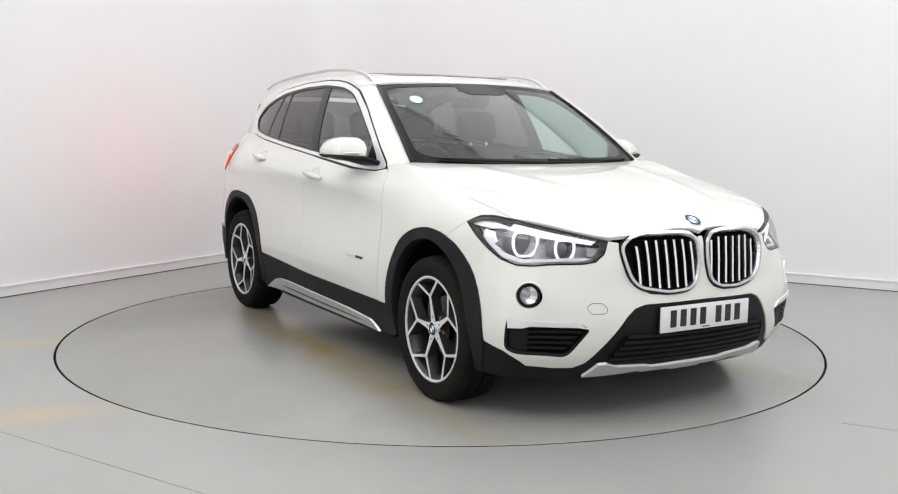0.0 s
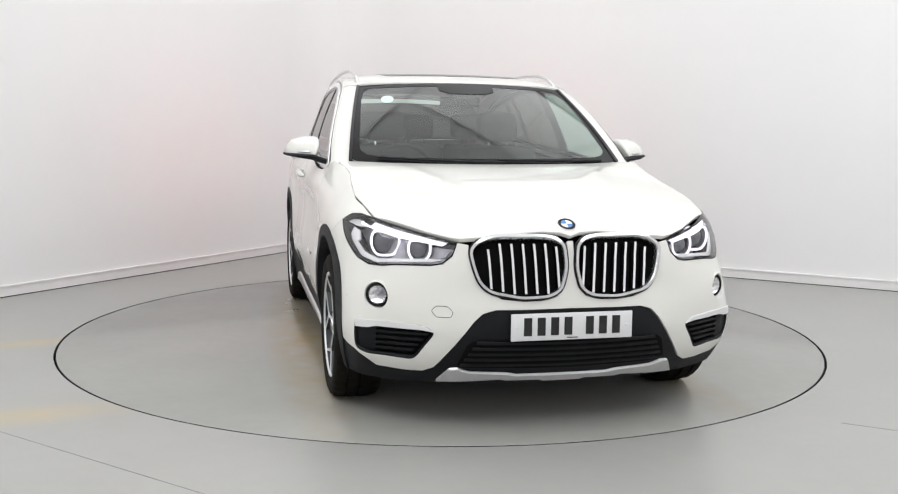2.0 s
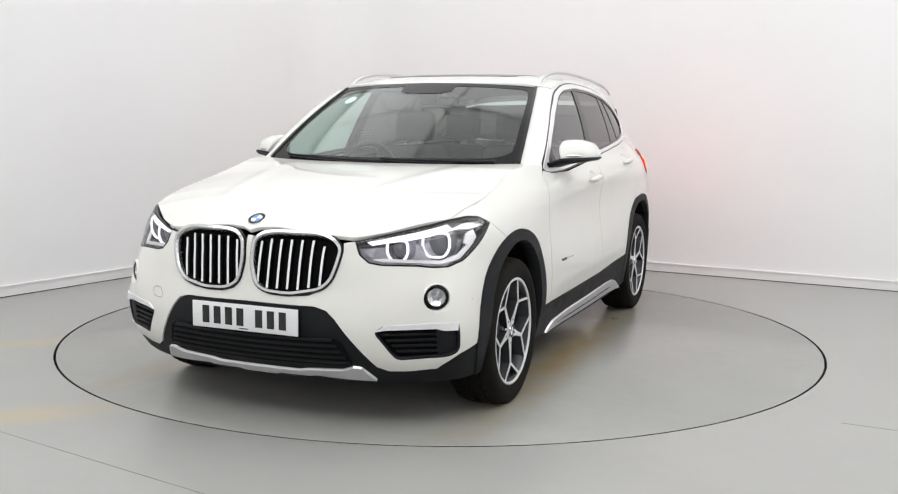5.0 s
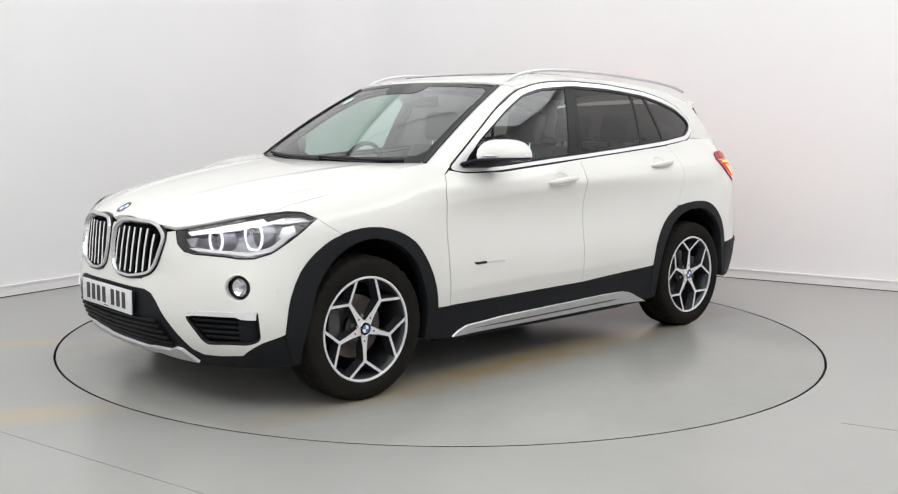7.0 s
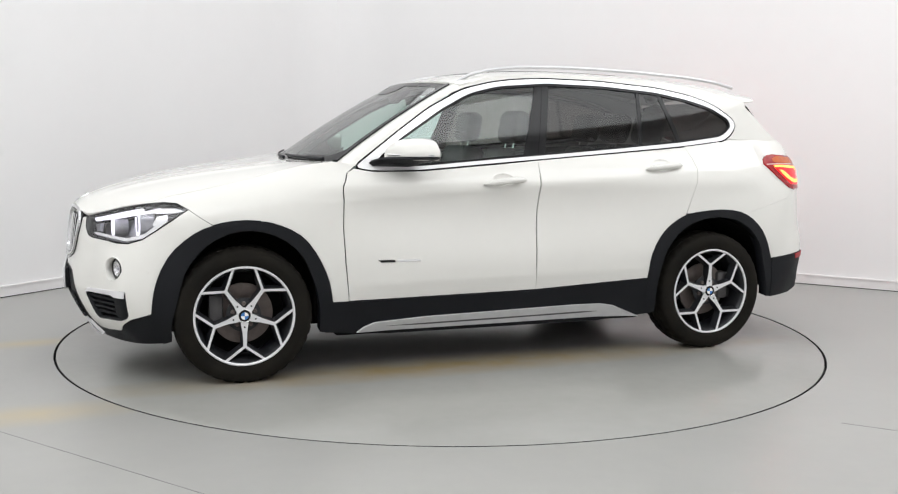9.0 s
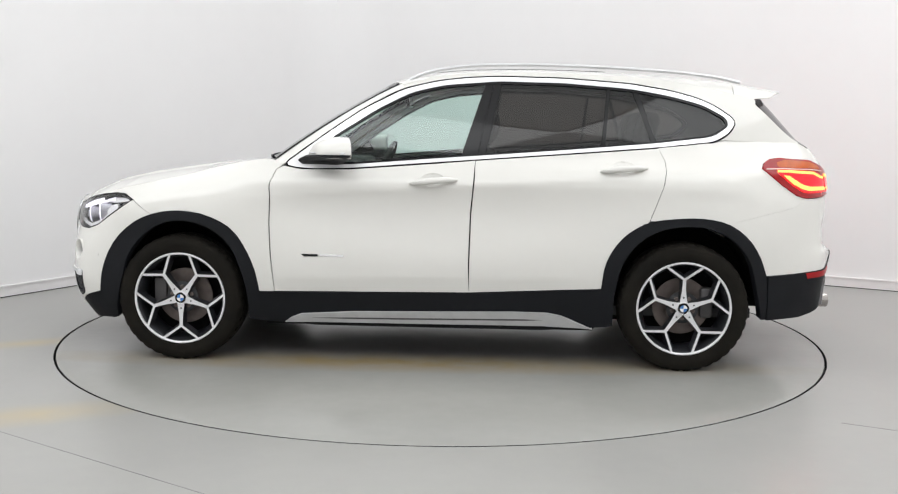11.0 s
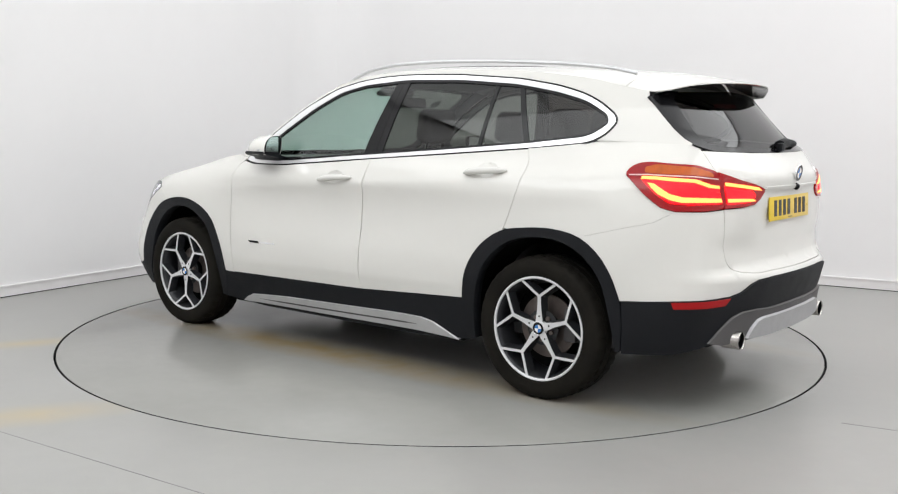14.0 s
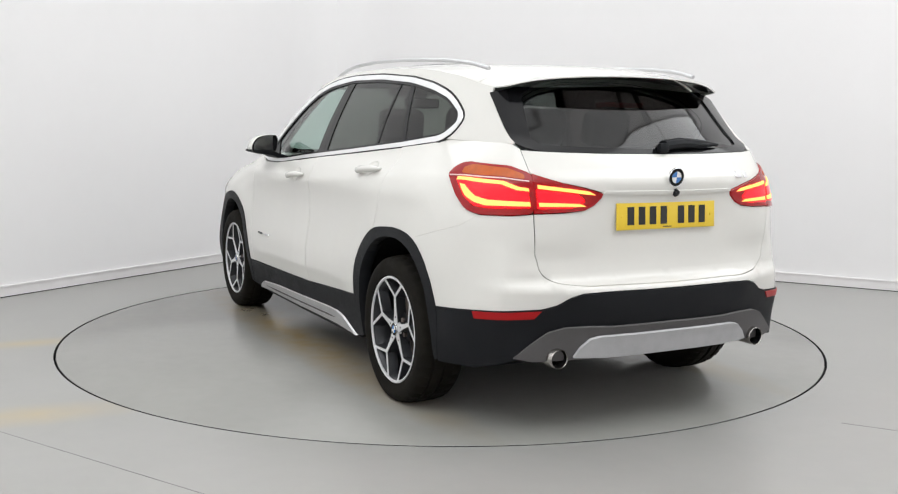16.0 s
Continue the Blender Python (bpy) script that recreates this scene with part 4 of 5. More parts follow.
side_frame = top_out[i0:i1 + 1] + side_pts("-1.56,1.209 -1.80,1.199 -1.90,1.199 -1.945,1.196 -1.948,1.203 -1.912,1.222 -1.86,1.264 -1.82,1.303 -1.76,1.362 -1.722,1.403") + frame_top[::-1]
pair("body_side_frame", side, side_frame, PAINT, car, depth=.012)


# windscreen, across by a (0.75 to the pillar) and up by b (0 to 0.75)
def screen(a, b):
    a, b = np.asarray(a, float), np.asarray(b, float)
    q, t = a / .75, b / .75
    bow = t * (1 - t)
    e = np.stack([.835 + (.191 - .835) * t + .045 * bow, .738 + (.609 - .738) * t + .03 * bow, 1.082 + (1.487 - 1.082) * t + .045 * bow], -1)
    c = np.stack([.985 + (.275 - .985) * t + .05 * bow, 0 * t, 1.068 + (1.512 - 1.068) * t + .05 * bow], -1)
    w = np.abs(q)[..., None]**2.1
    p = c + (e - c) * w
    p[..., 1] = e[..., 1] * q
    return p


SCREENBLK = mat("black_glass_border", (0.005, 0.005, 0.006), 0.2, spec=0.16)
FR = side_pts("0,.045 .60,.045 .665,.06 .70,.10 .71,.60 .70,.68 .66,.712 .20,.715 .19,.66 .12,.63 0,.63")
panel("windscreen", screen, side_pts("0,.0 .75,.0 .75,.75 0,.75"), GLASSW, car, sides="B", flange=False, label="clear glass windscreen", hint=(0, 0, 0))
panel("windscreen_border", screen, side_pts("0,.0 .70,.0 .735,.02 .75,.06 .75,.75 0,.75") + FR[::-1], SCREENBLK, car, sides="B", off=.002, flange=False, hint=(0, 0, 0))
pair("windscreen_gasket", screen, side_pts(".735,.0 .752,.0 .752,.75 .735,.75"), GLOSSBLK, car, off=.009, depth=.02, hint=(0, 0, 0))
stk = [(.545 + .040 * math.cos(a), .575 + .040 * math.sin(a)) for a in np.linspace(0, 2 * math.pi, 25)[:-1]]
panel("sticker", screen, stk, STICK, car, sides="R", off=.003, flange=False, hint=(0, 0, 0), label="round pale green paper disc")

# front pillars
for mir in (False, True):
    rows = []
    for t in np.linspace(-.03, 1.0, 24):
        w = screen(np.array(.752), np.array(.75 * t))
        ct = spline([(.815, 1.047), (.775, 1.060), (.64, 1.164), (.54, 1.237), (.36, 1.361), (.15, 1.468), (.09, 1.488)], 60)
        k = (t + .03) / 1.03 * 59
        j = min(int(k), 58)
        cx, cz = ct[j] + (ct[j + 1] - ct[j]) * (k - j)
        c = side(cx, cz)
        n = np.array((.35, .62, .55))
        rows.append([w + (c - w) * s + n * .015 * (4 * s * (1 - s)) for s in np.linspace(0, 1, 8)])
    sheet("front_pillar", rows, PAINT, car, mirror=mir)
    # small corner between pillar, roof and side frame
    a, b = np.array(rows[-1]), []
    for s in np.linspace(0, 1, 8):
        b.append(roof_at(.02 - .0 * s, .60 + .05 * s) if s < 1 else roof_edge(.02))
    mid = (a + np.array(b)) / 2 + np.array((0, 0, .006))
    sheet("roof_corner", [a, mid, np.array(b)], PAINT, car, mirror=mir)


# rear screen: x by y and z
def rear_at(y, z):
    y, z = np.asarray(y, float), np.asarray(z, float)
    t = (z - 1.16) / (1.41 - 1.16)
    c = -2.105 + .215 * t + .03 * t * (1 - t) * -1
    e = pchip([1.05, 1.16, 1.19, 1.22, 1.30, 1.41, 1.55], [-2.08, -2.015, -1.965, -1.914, -1.824, -1.717, -1.58], z)
    return np.stack([c + (e - c) * (np.abs(y) / .612)**2.2, y, z], -1)


rw = side_pts("0,1.158 .45,1.164 .56,1.170 .600,1.184 .622,1.20 .612,1.408 .50,1.435 0,1.452")
ri = fillet(side_pts("0,1.172 .44,1.178 .535,1.19 .555,1.21 .50,1.425 0,1.44"), 0.0)
rear_glass = panel("rear_window", rear_at, rw, GLASSR, car, sides="B", off=-.006, flange=False, label="dark tinted rear window")
panel("rear_window_border", rear_at, side_pts("0,1.158 .45,1.164 .56,1.170 .600,1.184 .622,1.20 .612,1.408 .50,1.435 .44,1.434 .50,1.40 .545,1.22 .53,1.198 .44,1.186 0,1.178"), GLOSSBLK, car, sides="B", off=.002, depth=.008)
# rear wiper
wp = [rear_at(y, z) + np.array((-.02, 0, 0)) for y, z in ((-.02, 1.195), (-.12, 1.205), (-.26, 1.20), (-.36, 1.198))]
bm = tube(wp, [.028, .030, .022, .006], 8, .8)
box(.03, .05, .04, pose(-2.11, -.01, 1.185), .01, bm=bm)
part("rear_wiper", bm, CLAD, car)
# windscreen wipers
for y0, y1 in ((.62, .02), (.05, -.60)):
    q = [screen(np.array(abs(y) / .738 * .75), np.array(b)) * np.array((1, 1 if y >= 0 else -1, 1)) + np.array((.008, 0, .010)) for y, b in zip(np.linspace(y0, y1, 9), np.linspace(.004, .026, 9))]
    part("wiper", tube(q, [.009] * 3 + [.006] * 6, 8), CLAD, car)

# roof rails
rail = spline([(.165, .600, 1.494), (.10, .600, 1.535), (.02, .600, 1.562), (-.13, .600, 1.588), (-.39, .600, 1.601), (-.76, .599, 1.597), (-1.11, .596, 1.581), (-1.38, .590, 1.561), (-1.55, .580, 1.538), (-1.64, .572, 1.518)], 48)
for s in (1, -1):
    bm = tube([(p[0], s * p[1], p[2] - .003) for p in rail], .0095, 12, 1.0)
    part("roof_rail", bm, SILVER, car, "satin aluminium roof rail")

# -- front: grilles, lamps, intakes, plate --
KID = fillet(on("f:0.016,0.70 f:0.024,0.79 f:0.057,0.818 f:0.115,0.829 f:0.30,0.829 f:0.370,0.812 f:0.415,0.771 f:0.403,0.711 f:0.380,0.640 f:0.335,0.598 f:0.207,0.574 f:0.092,0.580 f:0.039,0.610"), .03, 3)
kid_in = shrink(KID, .0105)
for s in "LR":
    kid = panel("grille", shell, shrink(KID, -.006), BLACK, car, sides=s, off=-.035, flange=False)
    panel("grille_frame", shell, KID, GRILLEM, kid, holes=[kid_in], sides=s, off=.014, depth=.03, label="chrome grille surround", edge=.012)
    panel("grille_rim", shell, shrink(KID, -.008), GLOSSBLK, kid, holes=[shrink(KID, .002)], sides=s, off=.004, depth=.02, edge=.012)
    for k in range(7):
        y = .062 + .0465 * k
        ztop, zbot = .797 - (.012 if k in (0, 6) else 0) - (.01 if k == 6 else 0), .602 + (.014 if k == 6 else .004 if k == 5 else .008 if k == 0 else -.006)
        bar = on(f"f:{y - .0046},{ztop} f:{y + .0046},{ztop} f:{y + .0046 - .012},{zbot} f:{y - .0046 - .012},{zbot}")
        panel("grille_bar", shell, bar, SATIN, kid, sides=s, off=.0005, depth=.0022, edge=.03)
        panel("grille_blade", shell, bar, GLOSSBLK, kid, sides=s, off=-.002, depth=.030, edge=.03)

HL = on(HL_LOW)[:-1] + on(HL_TOP)[:-1]
BLADE = mat("silver_blade", (0.78, 0.78, 0.79), 0.32, metal=0.4)
HOUSE = mat("lamp_housing", (0.46, 0.46, 0.50), 0.3, metal=0.7, vary=0.3, scale=25)
LENSGREY = mat("projector_lens", (0.085, 0.09, 0.10), 0.08, spec=0.6, coat=1.0)


for s in "LR":
    lamp = panel("headlight", shell, shrink(HL, -.004), HOUSE, car, sides=s, off=-.105, flange=False, label="dark headlight housing with lit rings")
    sg = 1 if s == "L" else -1
    # two light tubes that look straight ahead, each with a flat top and a projector in it
    for px, cy, cz, w, h in ((1.818, .712, .777, .063, .060), (1.930, .588, .757, .050, .050)):
        oct8 = fillet([(w * i, h * j) for i, j in ((-1, .42), (-.80, .86), (.80, .86), (1, .42), (1, -.35), (.58, -1), (-.58, -1), (-1, -.35))], .022, 3)
        loops = [oct8, shrink(oct8, .0095)]
        for nm, x0, x1, grow, mt, txt in (("light_ring", -.006, .0, 0, LAMPWHITE, "glowing white ring"), ("light_tube", -.070, -.0065, 1, HOUSE, "")):
            bm = bmesh.new()
            rows = []
            for lp, x in ((loops[0], x0), (loops[0], x1), (loops[1], x1), (loops[1], x0)):
                rows.append([bm.verts.new((px + x - .10 * (q[0]), sg * (cy + q[0]), cz + q[1])) for q in lp])
            n = len(rows[0])
            for r0, r1 in zip(rows, rows[1:] + rows[:1]):
                for i in range(n):
                    bm.faces.new((r0[i], r0[(i + 1) % n], r1[(i + 1) % n], r1[i]))
            part(nm, bm, mt, lamp, txt)
        eye_l = part("projector", lathe([(-.05, w * .92), (-.022, w * .80), (-.012, w * .66), (-.004, w * .40), (.0, 0)], 28, "x"), LENSGREY, lamp)
        eye_l.matrix_basis = pose(px - .012, sg * cy, cz)
    brow = on("f:0.50,0.801 f:0.60,0.826 f:0.69,0.847 x:1.80,0.868 x:1.72,0.878 x:1.72,0.860 x:1.80,0.842 f:0.69,0.820 f:0.60,0.800 f:0.52,0.784")
    panel("light_brow", shell, brow, LAMPWHITE, lamp, sides=s, off=-.020, depth=.01, edge=.02, label="glowing white strip")
    fin = on("x:1.80,0.862 x:1.71,0.876 x:1.65,0.874 x:1.61,0.858 x:1.70,0.85 x:1.80,0.848")
    panel("lamp_trim", shell, fin, SATIN, lamp, sides=s, off=-.022, depth=.01, edge=.02)
    low = on("f:0.52,0.728 f:0.56,0.718 f:0.70,0.714 f:0.77,0.706 x:1.80,0.725 x:1.71,0.79 x:1.73,0.797 x:1.80,0.745 f:0.77,0.722 f:0.70,0.727 f:0.56,0.732")
    panel("lamp_trim", shell, low, SATIN, lamp, sides=s, off=-.020, depth=.012, edge=.02)
    amb = on("x:1.74,0.83 x:1.69,0.842 x:1.69,0.805 x:1.75,0.775 x:1.765,0.79")
    panel("side_indicator", shell, amb, SATIN, lamp, sides=s, off=-.022, depth=.01, edge=.02)
    nose = on("f:0.49,0.765 f:0.535,0.775 f:0.535,0.738 f:0.515,0.738")
    panel("lamp_divider", shell, nose, HOUSE, lamp, sides=s, off=-.040, depth=.02, edge=.02)
    panel("lamp_edge", shell, shrink(HL, -.002), GLOSSBLK, lamp, holes=[shrink(HL, .0045)], sides=s, off=.001, depth=.10, edge=.02)
    panel("lens", shell, shrink(HL, .003), LENS, lamp, sides=s, off=.0, flange=False)
    # fog lamp
    f0 = shell(*fog_c)
    fog = part("fog_lamp", lathe([(-.03, .0), (-.028, .03), (-.004, .037), (.004, .042), (.004, .050), (-.03, .052)], 36, "x"), GLOSSBLK, car)
    rim = part("fog_rim", lathe([(-.03, .0525), (-.004, .053), (.004, .055), (.006, .057), (.002, .061), (-.03, .062)], 36, "x"), PAINT, fog)
    rim.matrix_basis = pose(.014, 0, 0, 0, 0, sg * 18)
    fog.matrix_basis = pose(f0[0] - .019, sg * (f0[1] - .012), f0[2], 0, 0, sg * 22)
    part("bowl", lathe([(-.016, 0), (-.014, .016), (-.004, .030), (.002, .037)], 28, "x"), CHROME, fog)
    part("bulb", lathe([(-.016, .007), (.0, .007), (.004, .0)], 12, "x"), HOUSE, fog)
    part("lens", lathe([(.002, .043), (.007, .03), (.009, 0)], 28, "x"), LENS, fog)
    # side intake
    ik = panel("intake", shell, shrink(intake, -.004), BLACK, car, sides=s, off=-.03, flange=False)
    panel("intake_rim", shell, shrink(intake, -.002), CLAD, ik, holes=[shrink(intake, .009)], sides=s, off=-.002, depth=.03)
    for k in range(4):
        z = .345 + .024 * k
        panel("slat", shell, on(f"f:{.635 - .018 * k},{z} f:0.78,{z + .002} f:0.78,{z + .012} f:{.630 - .018 * k},{z + .010}"), CLAD, ik, sides=s, off=-.010, depth=.02)
    panel("intake_cheek", shell, on("f:0.775,0.335 f:0.775,0.44 f:0.842,0.45 f:0.842,0.355 f:0.81,0.333"), CLAD, ik, sides=s, off=-.012, depth=.02)
    blade = on("f:0.555,0.437 f:0.59,0.461 f:0.70,0.469 f:0.846,0.473 f:0.846,0.440 f:0.80,0.441 f:0.775,0.449 f:0.60,0.444")
    panel("intake_blade", shell, blade, BLADE, ik, sides=s, off=.006, depth=.03, label="satin silver intake blade")
    panel("parking_sensor", shell, [(p[0] + .011 * math.cos(a), p[1] + .011 * math.sin(a)) for p in [at("x", 1.79, .56)] for a in np.linspace(0, 2 * math.pi, 13)[:-1]], PAINT, car, sides=s, off=.003, depth=.006, edge=.008)

tow = fillet(on("f:0.50,0.545 f:0.545,0.545 f:0.565,0.525 f:0.545,0.498 f:0.49,0.498 f:0.478,0.52"), .01)
panel("tow_cover_seam", shell, tow, GREYPL, car, holes=[shrink(tow, .0022)], sides="R", off=.0008, flange=False, edge=.012)
lg = on("f:0,0.408 f:0.40,0.404 f:0.425,0.385 f:0.455,0.30 f:0.43,0.283 f:0,0.272")
# black sheet laid on the surround; the opening's darkness is only colour
lower = panel("painted_grille_opening", shell, lg, BLACK, car, sides="B", off=.0005, flange=False)
for k in range(5):
    z = .290 + .025 * k
    w = .445 - .014 * k
    panel("slat", shell, on(f"f:0,{z} f:{w},{z + .004} f:{w - .004},{z + .014} f:0,{z + .010}"), CLAD, lower, sides="B", off=.009, depth=.012)


def number_plate(x, z, face, backwards):
    """A blank plate with plain bars where its characters stand."""
    pl = part("number_plate", box(.008, .52, .111, bevel=.003), face, car, "white number plate with black bars" if face is PLATEW else "yellow number plate with black bars")
    pl.matrix_basis = pose(x, 0, z)
    sg = -1 if backwards else 1
    for k in range(7):
        y = -.190 + .0572 * k + (.035 if k > 3 else 0)
        part("bar", box(.0015, .034, .074, pose(sg * .0048, sg * y * 1.0, .002)), INK, pl)
    part("bar", box(.0012, .045, .004, pose(sg * .0046, 0, -.046)), INK, pl)
    for y in (-.235, .235):
        part("screw_cap", lathe([(0, .006), (.002, .005), (.003, 0)], 10, "x"), WHITE if not backwards else PLATEY, pl).matrix_basis = pose(sg * .004, y, .0, 0, 0, 0 if sg > 0 else 180)
    return pl


number_plate(2.168, .465, PLATEW, False)
part("plate_holder", box(.02, .50, .10, bevel=.004), CLAD, car).matrix_basis = pose(2.153, 0, .462)
number_plate(-2.170, .906, PLATEY, True).matrix_basis = pose(-2.170, .008, .906, 0, 3, 0)


def roundel(r, parent, m, name="badge", flat=False):
    """A round badge: dark ring with chrome edges and blue and white quarters."""
    b = part(name, lathe([(0, r), (.004, r), (.006, r * .96), (.005, r * .92), (.004, 0)], 40, "x"), CHROME, parent, "round blue, white and black badge")
    b.matrix_basis = m
    own, mm = (parent, m) if flat else (b, Matrix())
    part("badge_ring" if flat else "ring", lathe([(.0045, r * .93), (.0058, r * .90), (.0058, r * .62), (.0045, r * .60)], 40, "x"), GLOSSBLK, own).matrix_basis = mm
    for k in range(4):
        bm = bmesh.new()
        c = bm.verts.new((.0056, 0, 0))
        vs = [bm.verts.new((.0056, r * .6 * math.cos(a), r * .6 * math.sin(a))) for a in np.linspace(k * math.pi / 2, (k + 1) * math.pi / 2, 9)]
        for p, q in zip(vs, vs[1:]):
            bm.faces.new((c, p, q))
        part("badge_quarter" if flat else "quarter", bm, BLUE if k % 2 else WHITE, own).matrix_basis = mm
    return b


roundel(.041, car, pose(2.066, 0, .868, 0, -58, 0))
roundel(.041, car, pose(-2.198, -.010, 1.066, 0, 8, 180))

# -- tail lamps --
PIPE = mat("exhaust_steel", (0.42, 0.40, 0.38), 0.22, metal=1.0, vary=0.1, scale=30)
TLO = fillet(on(TL_OUT), .022, 3)
for s in "LR":
    tl = panel("tail_lamp", shell, TLO, LAMPRED, car, sides=s, off=.008, depth=.03, label="lit red tail lamp with amber top")
    tin = panel("tail_lamp", shell, tl_in, LAMPRED, car, sides=s, off=.008, depth=.03, inset=.001, label="lit red tail lamp on the tailgate")
    # black backs, out of sight, added to keep the red glow from the cabin
    panel("lamp_back", shell, shrink(TLO, -.015), BLACK, tl, sides=s, off=-.03, flange=False)
    panel("lamp_back", shell, shrink(tl_in, -.015), BLACK, tin, sides=s, off=-.03, flange=False)
    amber = fillet(on("x:-1.80,1.094 x:-1.84,1.106 r:0.74,1.106 r:0.675,1.097 r:0.637,1.076 r:0.637,1.057 r:0.70,1.065 x:-1.84,1.070 x:-1.805,1.072"), .012, 3)
    panel("indicator", shell, amber, AMBER, tl, sides=s, off=.0095, depth=.006, label="amber indicator")
    # thin pale pink line across the lamp, below the amber
    line = on("x:-1.742,1.058 x:-1.83,1.061 r:0.70,1.056 r:0.625,1.047 r:0.625,1.051 r:0.70,1.060 x:-1.83,1.065 x:-1.738,1.062")
    panel("lamp_trim", shell, line, mat("pale_line", (.75, .55, .52), .3, coat=1.0), tl, sides=s, off=.011, depth=.004, edge=.03)
    panel("light_field", shell, on("x:-1.80,1.048 x:-1.85,1.052 r:0.77,1.046 r:0.70,1.036 r:0.635,1.02 r:0.635,0.947 r:0.75,0.943 x:-1.935,0.948 x:-1.88,0.982 x:-1.84,1.015"), LAMPGLOW, tl, sides=s, off=.0105, depth=.004, label="glowing red field")
    panel("light_field", shell, on("r:0.605,1.018 r:0.45,0.998 r:0.42,0.975 r:0.47,0.948 r:0.605,0.945"), LAMPGLOW, tin, sides=s, off=.0105, depth=.004, label="glowing red field")
    lo = on("x:-1.83,1.030 x:-1.86,1.026 x:-1.885,1.010 x:-1.925,0.985 r:0.755,0.972 r:0.63,0.968 r:0.63,0.951 r:0.765,0.950 x:-1.93,0.960 x:-1.88,0.985 x:-1.845,1.015")
    panel("light_bar", shell, lo, LAMPBAR, tl, sides=s, off=.0125, depth=.006, edge=.015, label="glowing light bar")
    up = on("x:-1.80,1.044 x:-1.86,1.043 r:0.765,1.038 r:0.71,1.034 r:0.67,1.014 r:0.63,1.010 r:0.63,1.022 r:0.66,1.026 r:0.70,1.046 r:0.755,1.051 x:-1.86,1.055 x:-1.80,1.055")
    panel("light_bar", shell, up, LAMPBAR, tl, sides=s, off=.0125, depth=.006, edge=.015)
    for a in ("r:0.60,1.036 r:0.40,1.012 r:0.375,0.999 r:0.42,1.001 r:0.60,1.022", "r:0.60,0.966 r:0.44,0.963 r:0.415,0.952 r:0.60,0.950"):
        panel("light_bar", shell, on(a), LAMPBAR, tin, sides=s, off=.0125, depth=.006, edge=.015, label="glowing light bar")
    sg = 1 if s == "L" else -1
    ex = part("exhaust_pipe", lathe([(.07, .034), (-.01, .035), (-.014, .038), (-.01, .041), (.07, .041)], 36, "x"), PIPE, car)
    ex.matrix_basis = pose(-2.161, sg * .53, .342)
    part("pipe_inside", lathe([(.06, .0), (.06, .0345), (-.01, .0345)], 24, "x"), BLACK, ex)
# crease strip and handle recess above the rear plate
cr = on("r:0,1.012 r:0.33,1.014 r:0.337,1.003 r:0,0.996")
panel("tailgate_ledge", shell, cr, PAINT, car, sides="B", off=.007, depth=.010)
part("camera_pod", lathe([(-.01, .016), (.006, .016), (.012, .008), (.013, 0)], 16, "x"), GLOSSBLK, car).matrix_basis = pose(-2.19, -.02, 1.0, 0, 30, 180)
for y, w in ((-.40, .045), (-.455, .022)):
    q = on(f"r:{abs(y) + w / 2},1.083 r:{abs(y) - w / 2},1.083 r:{abs(y) - w / 2},1.057 r:{abs(y) + w / 2},1.057")
    panel("badge_bar", shell, q, CHROME, car, sides="R", off=.003, depth=.003)
for s in "LR":
    panel("badge_bar", shell, on("x:0.672,0.590 x:0.655,0.578 x:0.58,0.578 x:0.585,0.590"), GLOSSBLK, car, sides=s, off=.003, depth=.003)
    panel("badge_bar", shell, on("x:0.575,0.589 x:0.575,0.579 x:0.445,0.579 x:0.45,0.589"), CHROME, car, sides=s, off=.003, depth=.003)

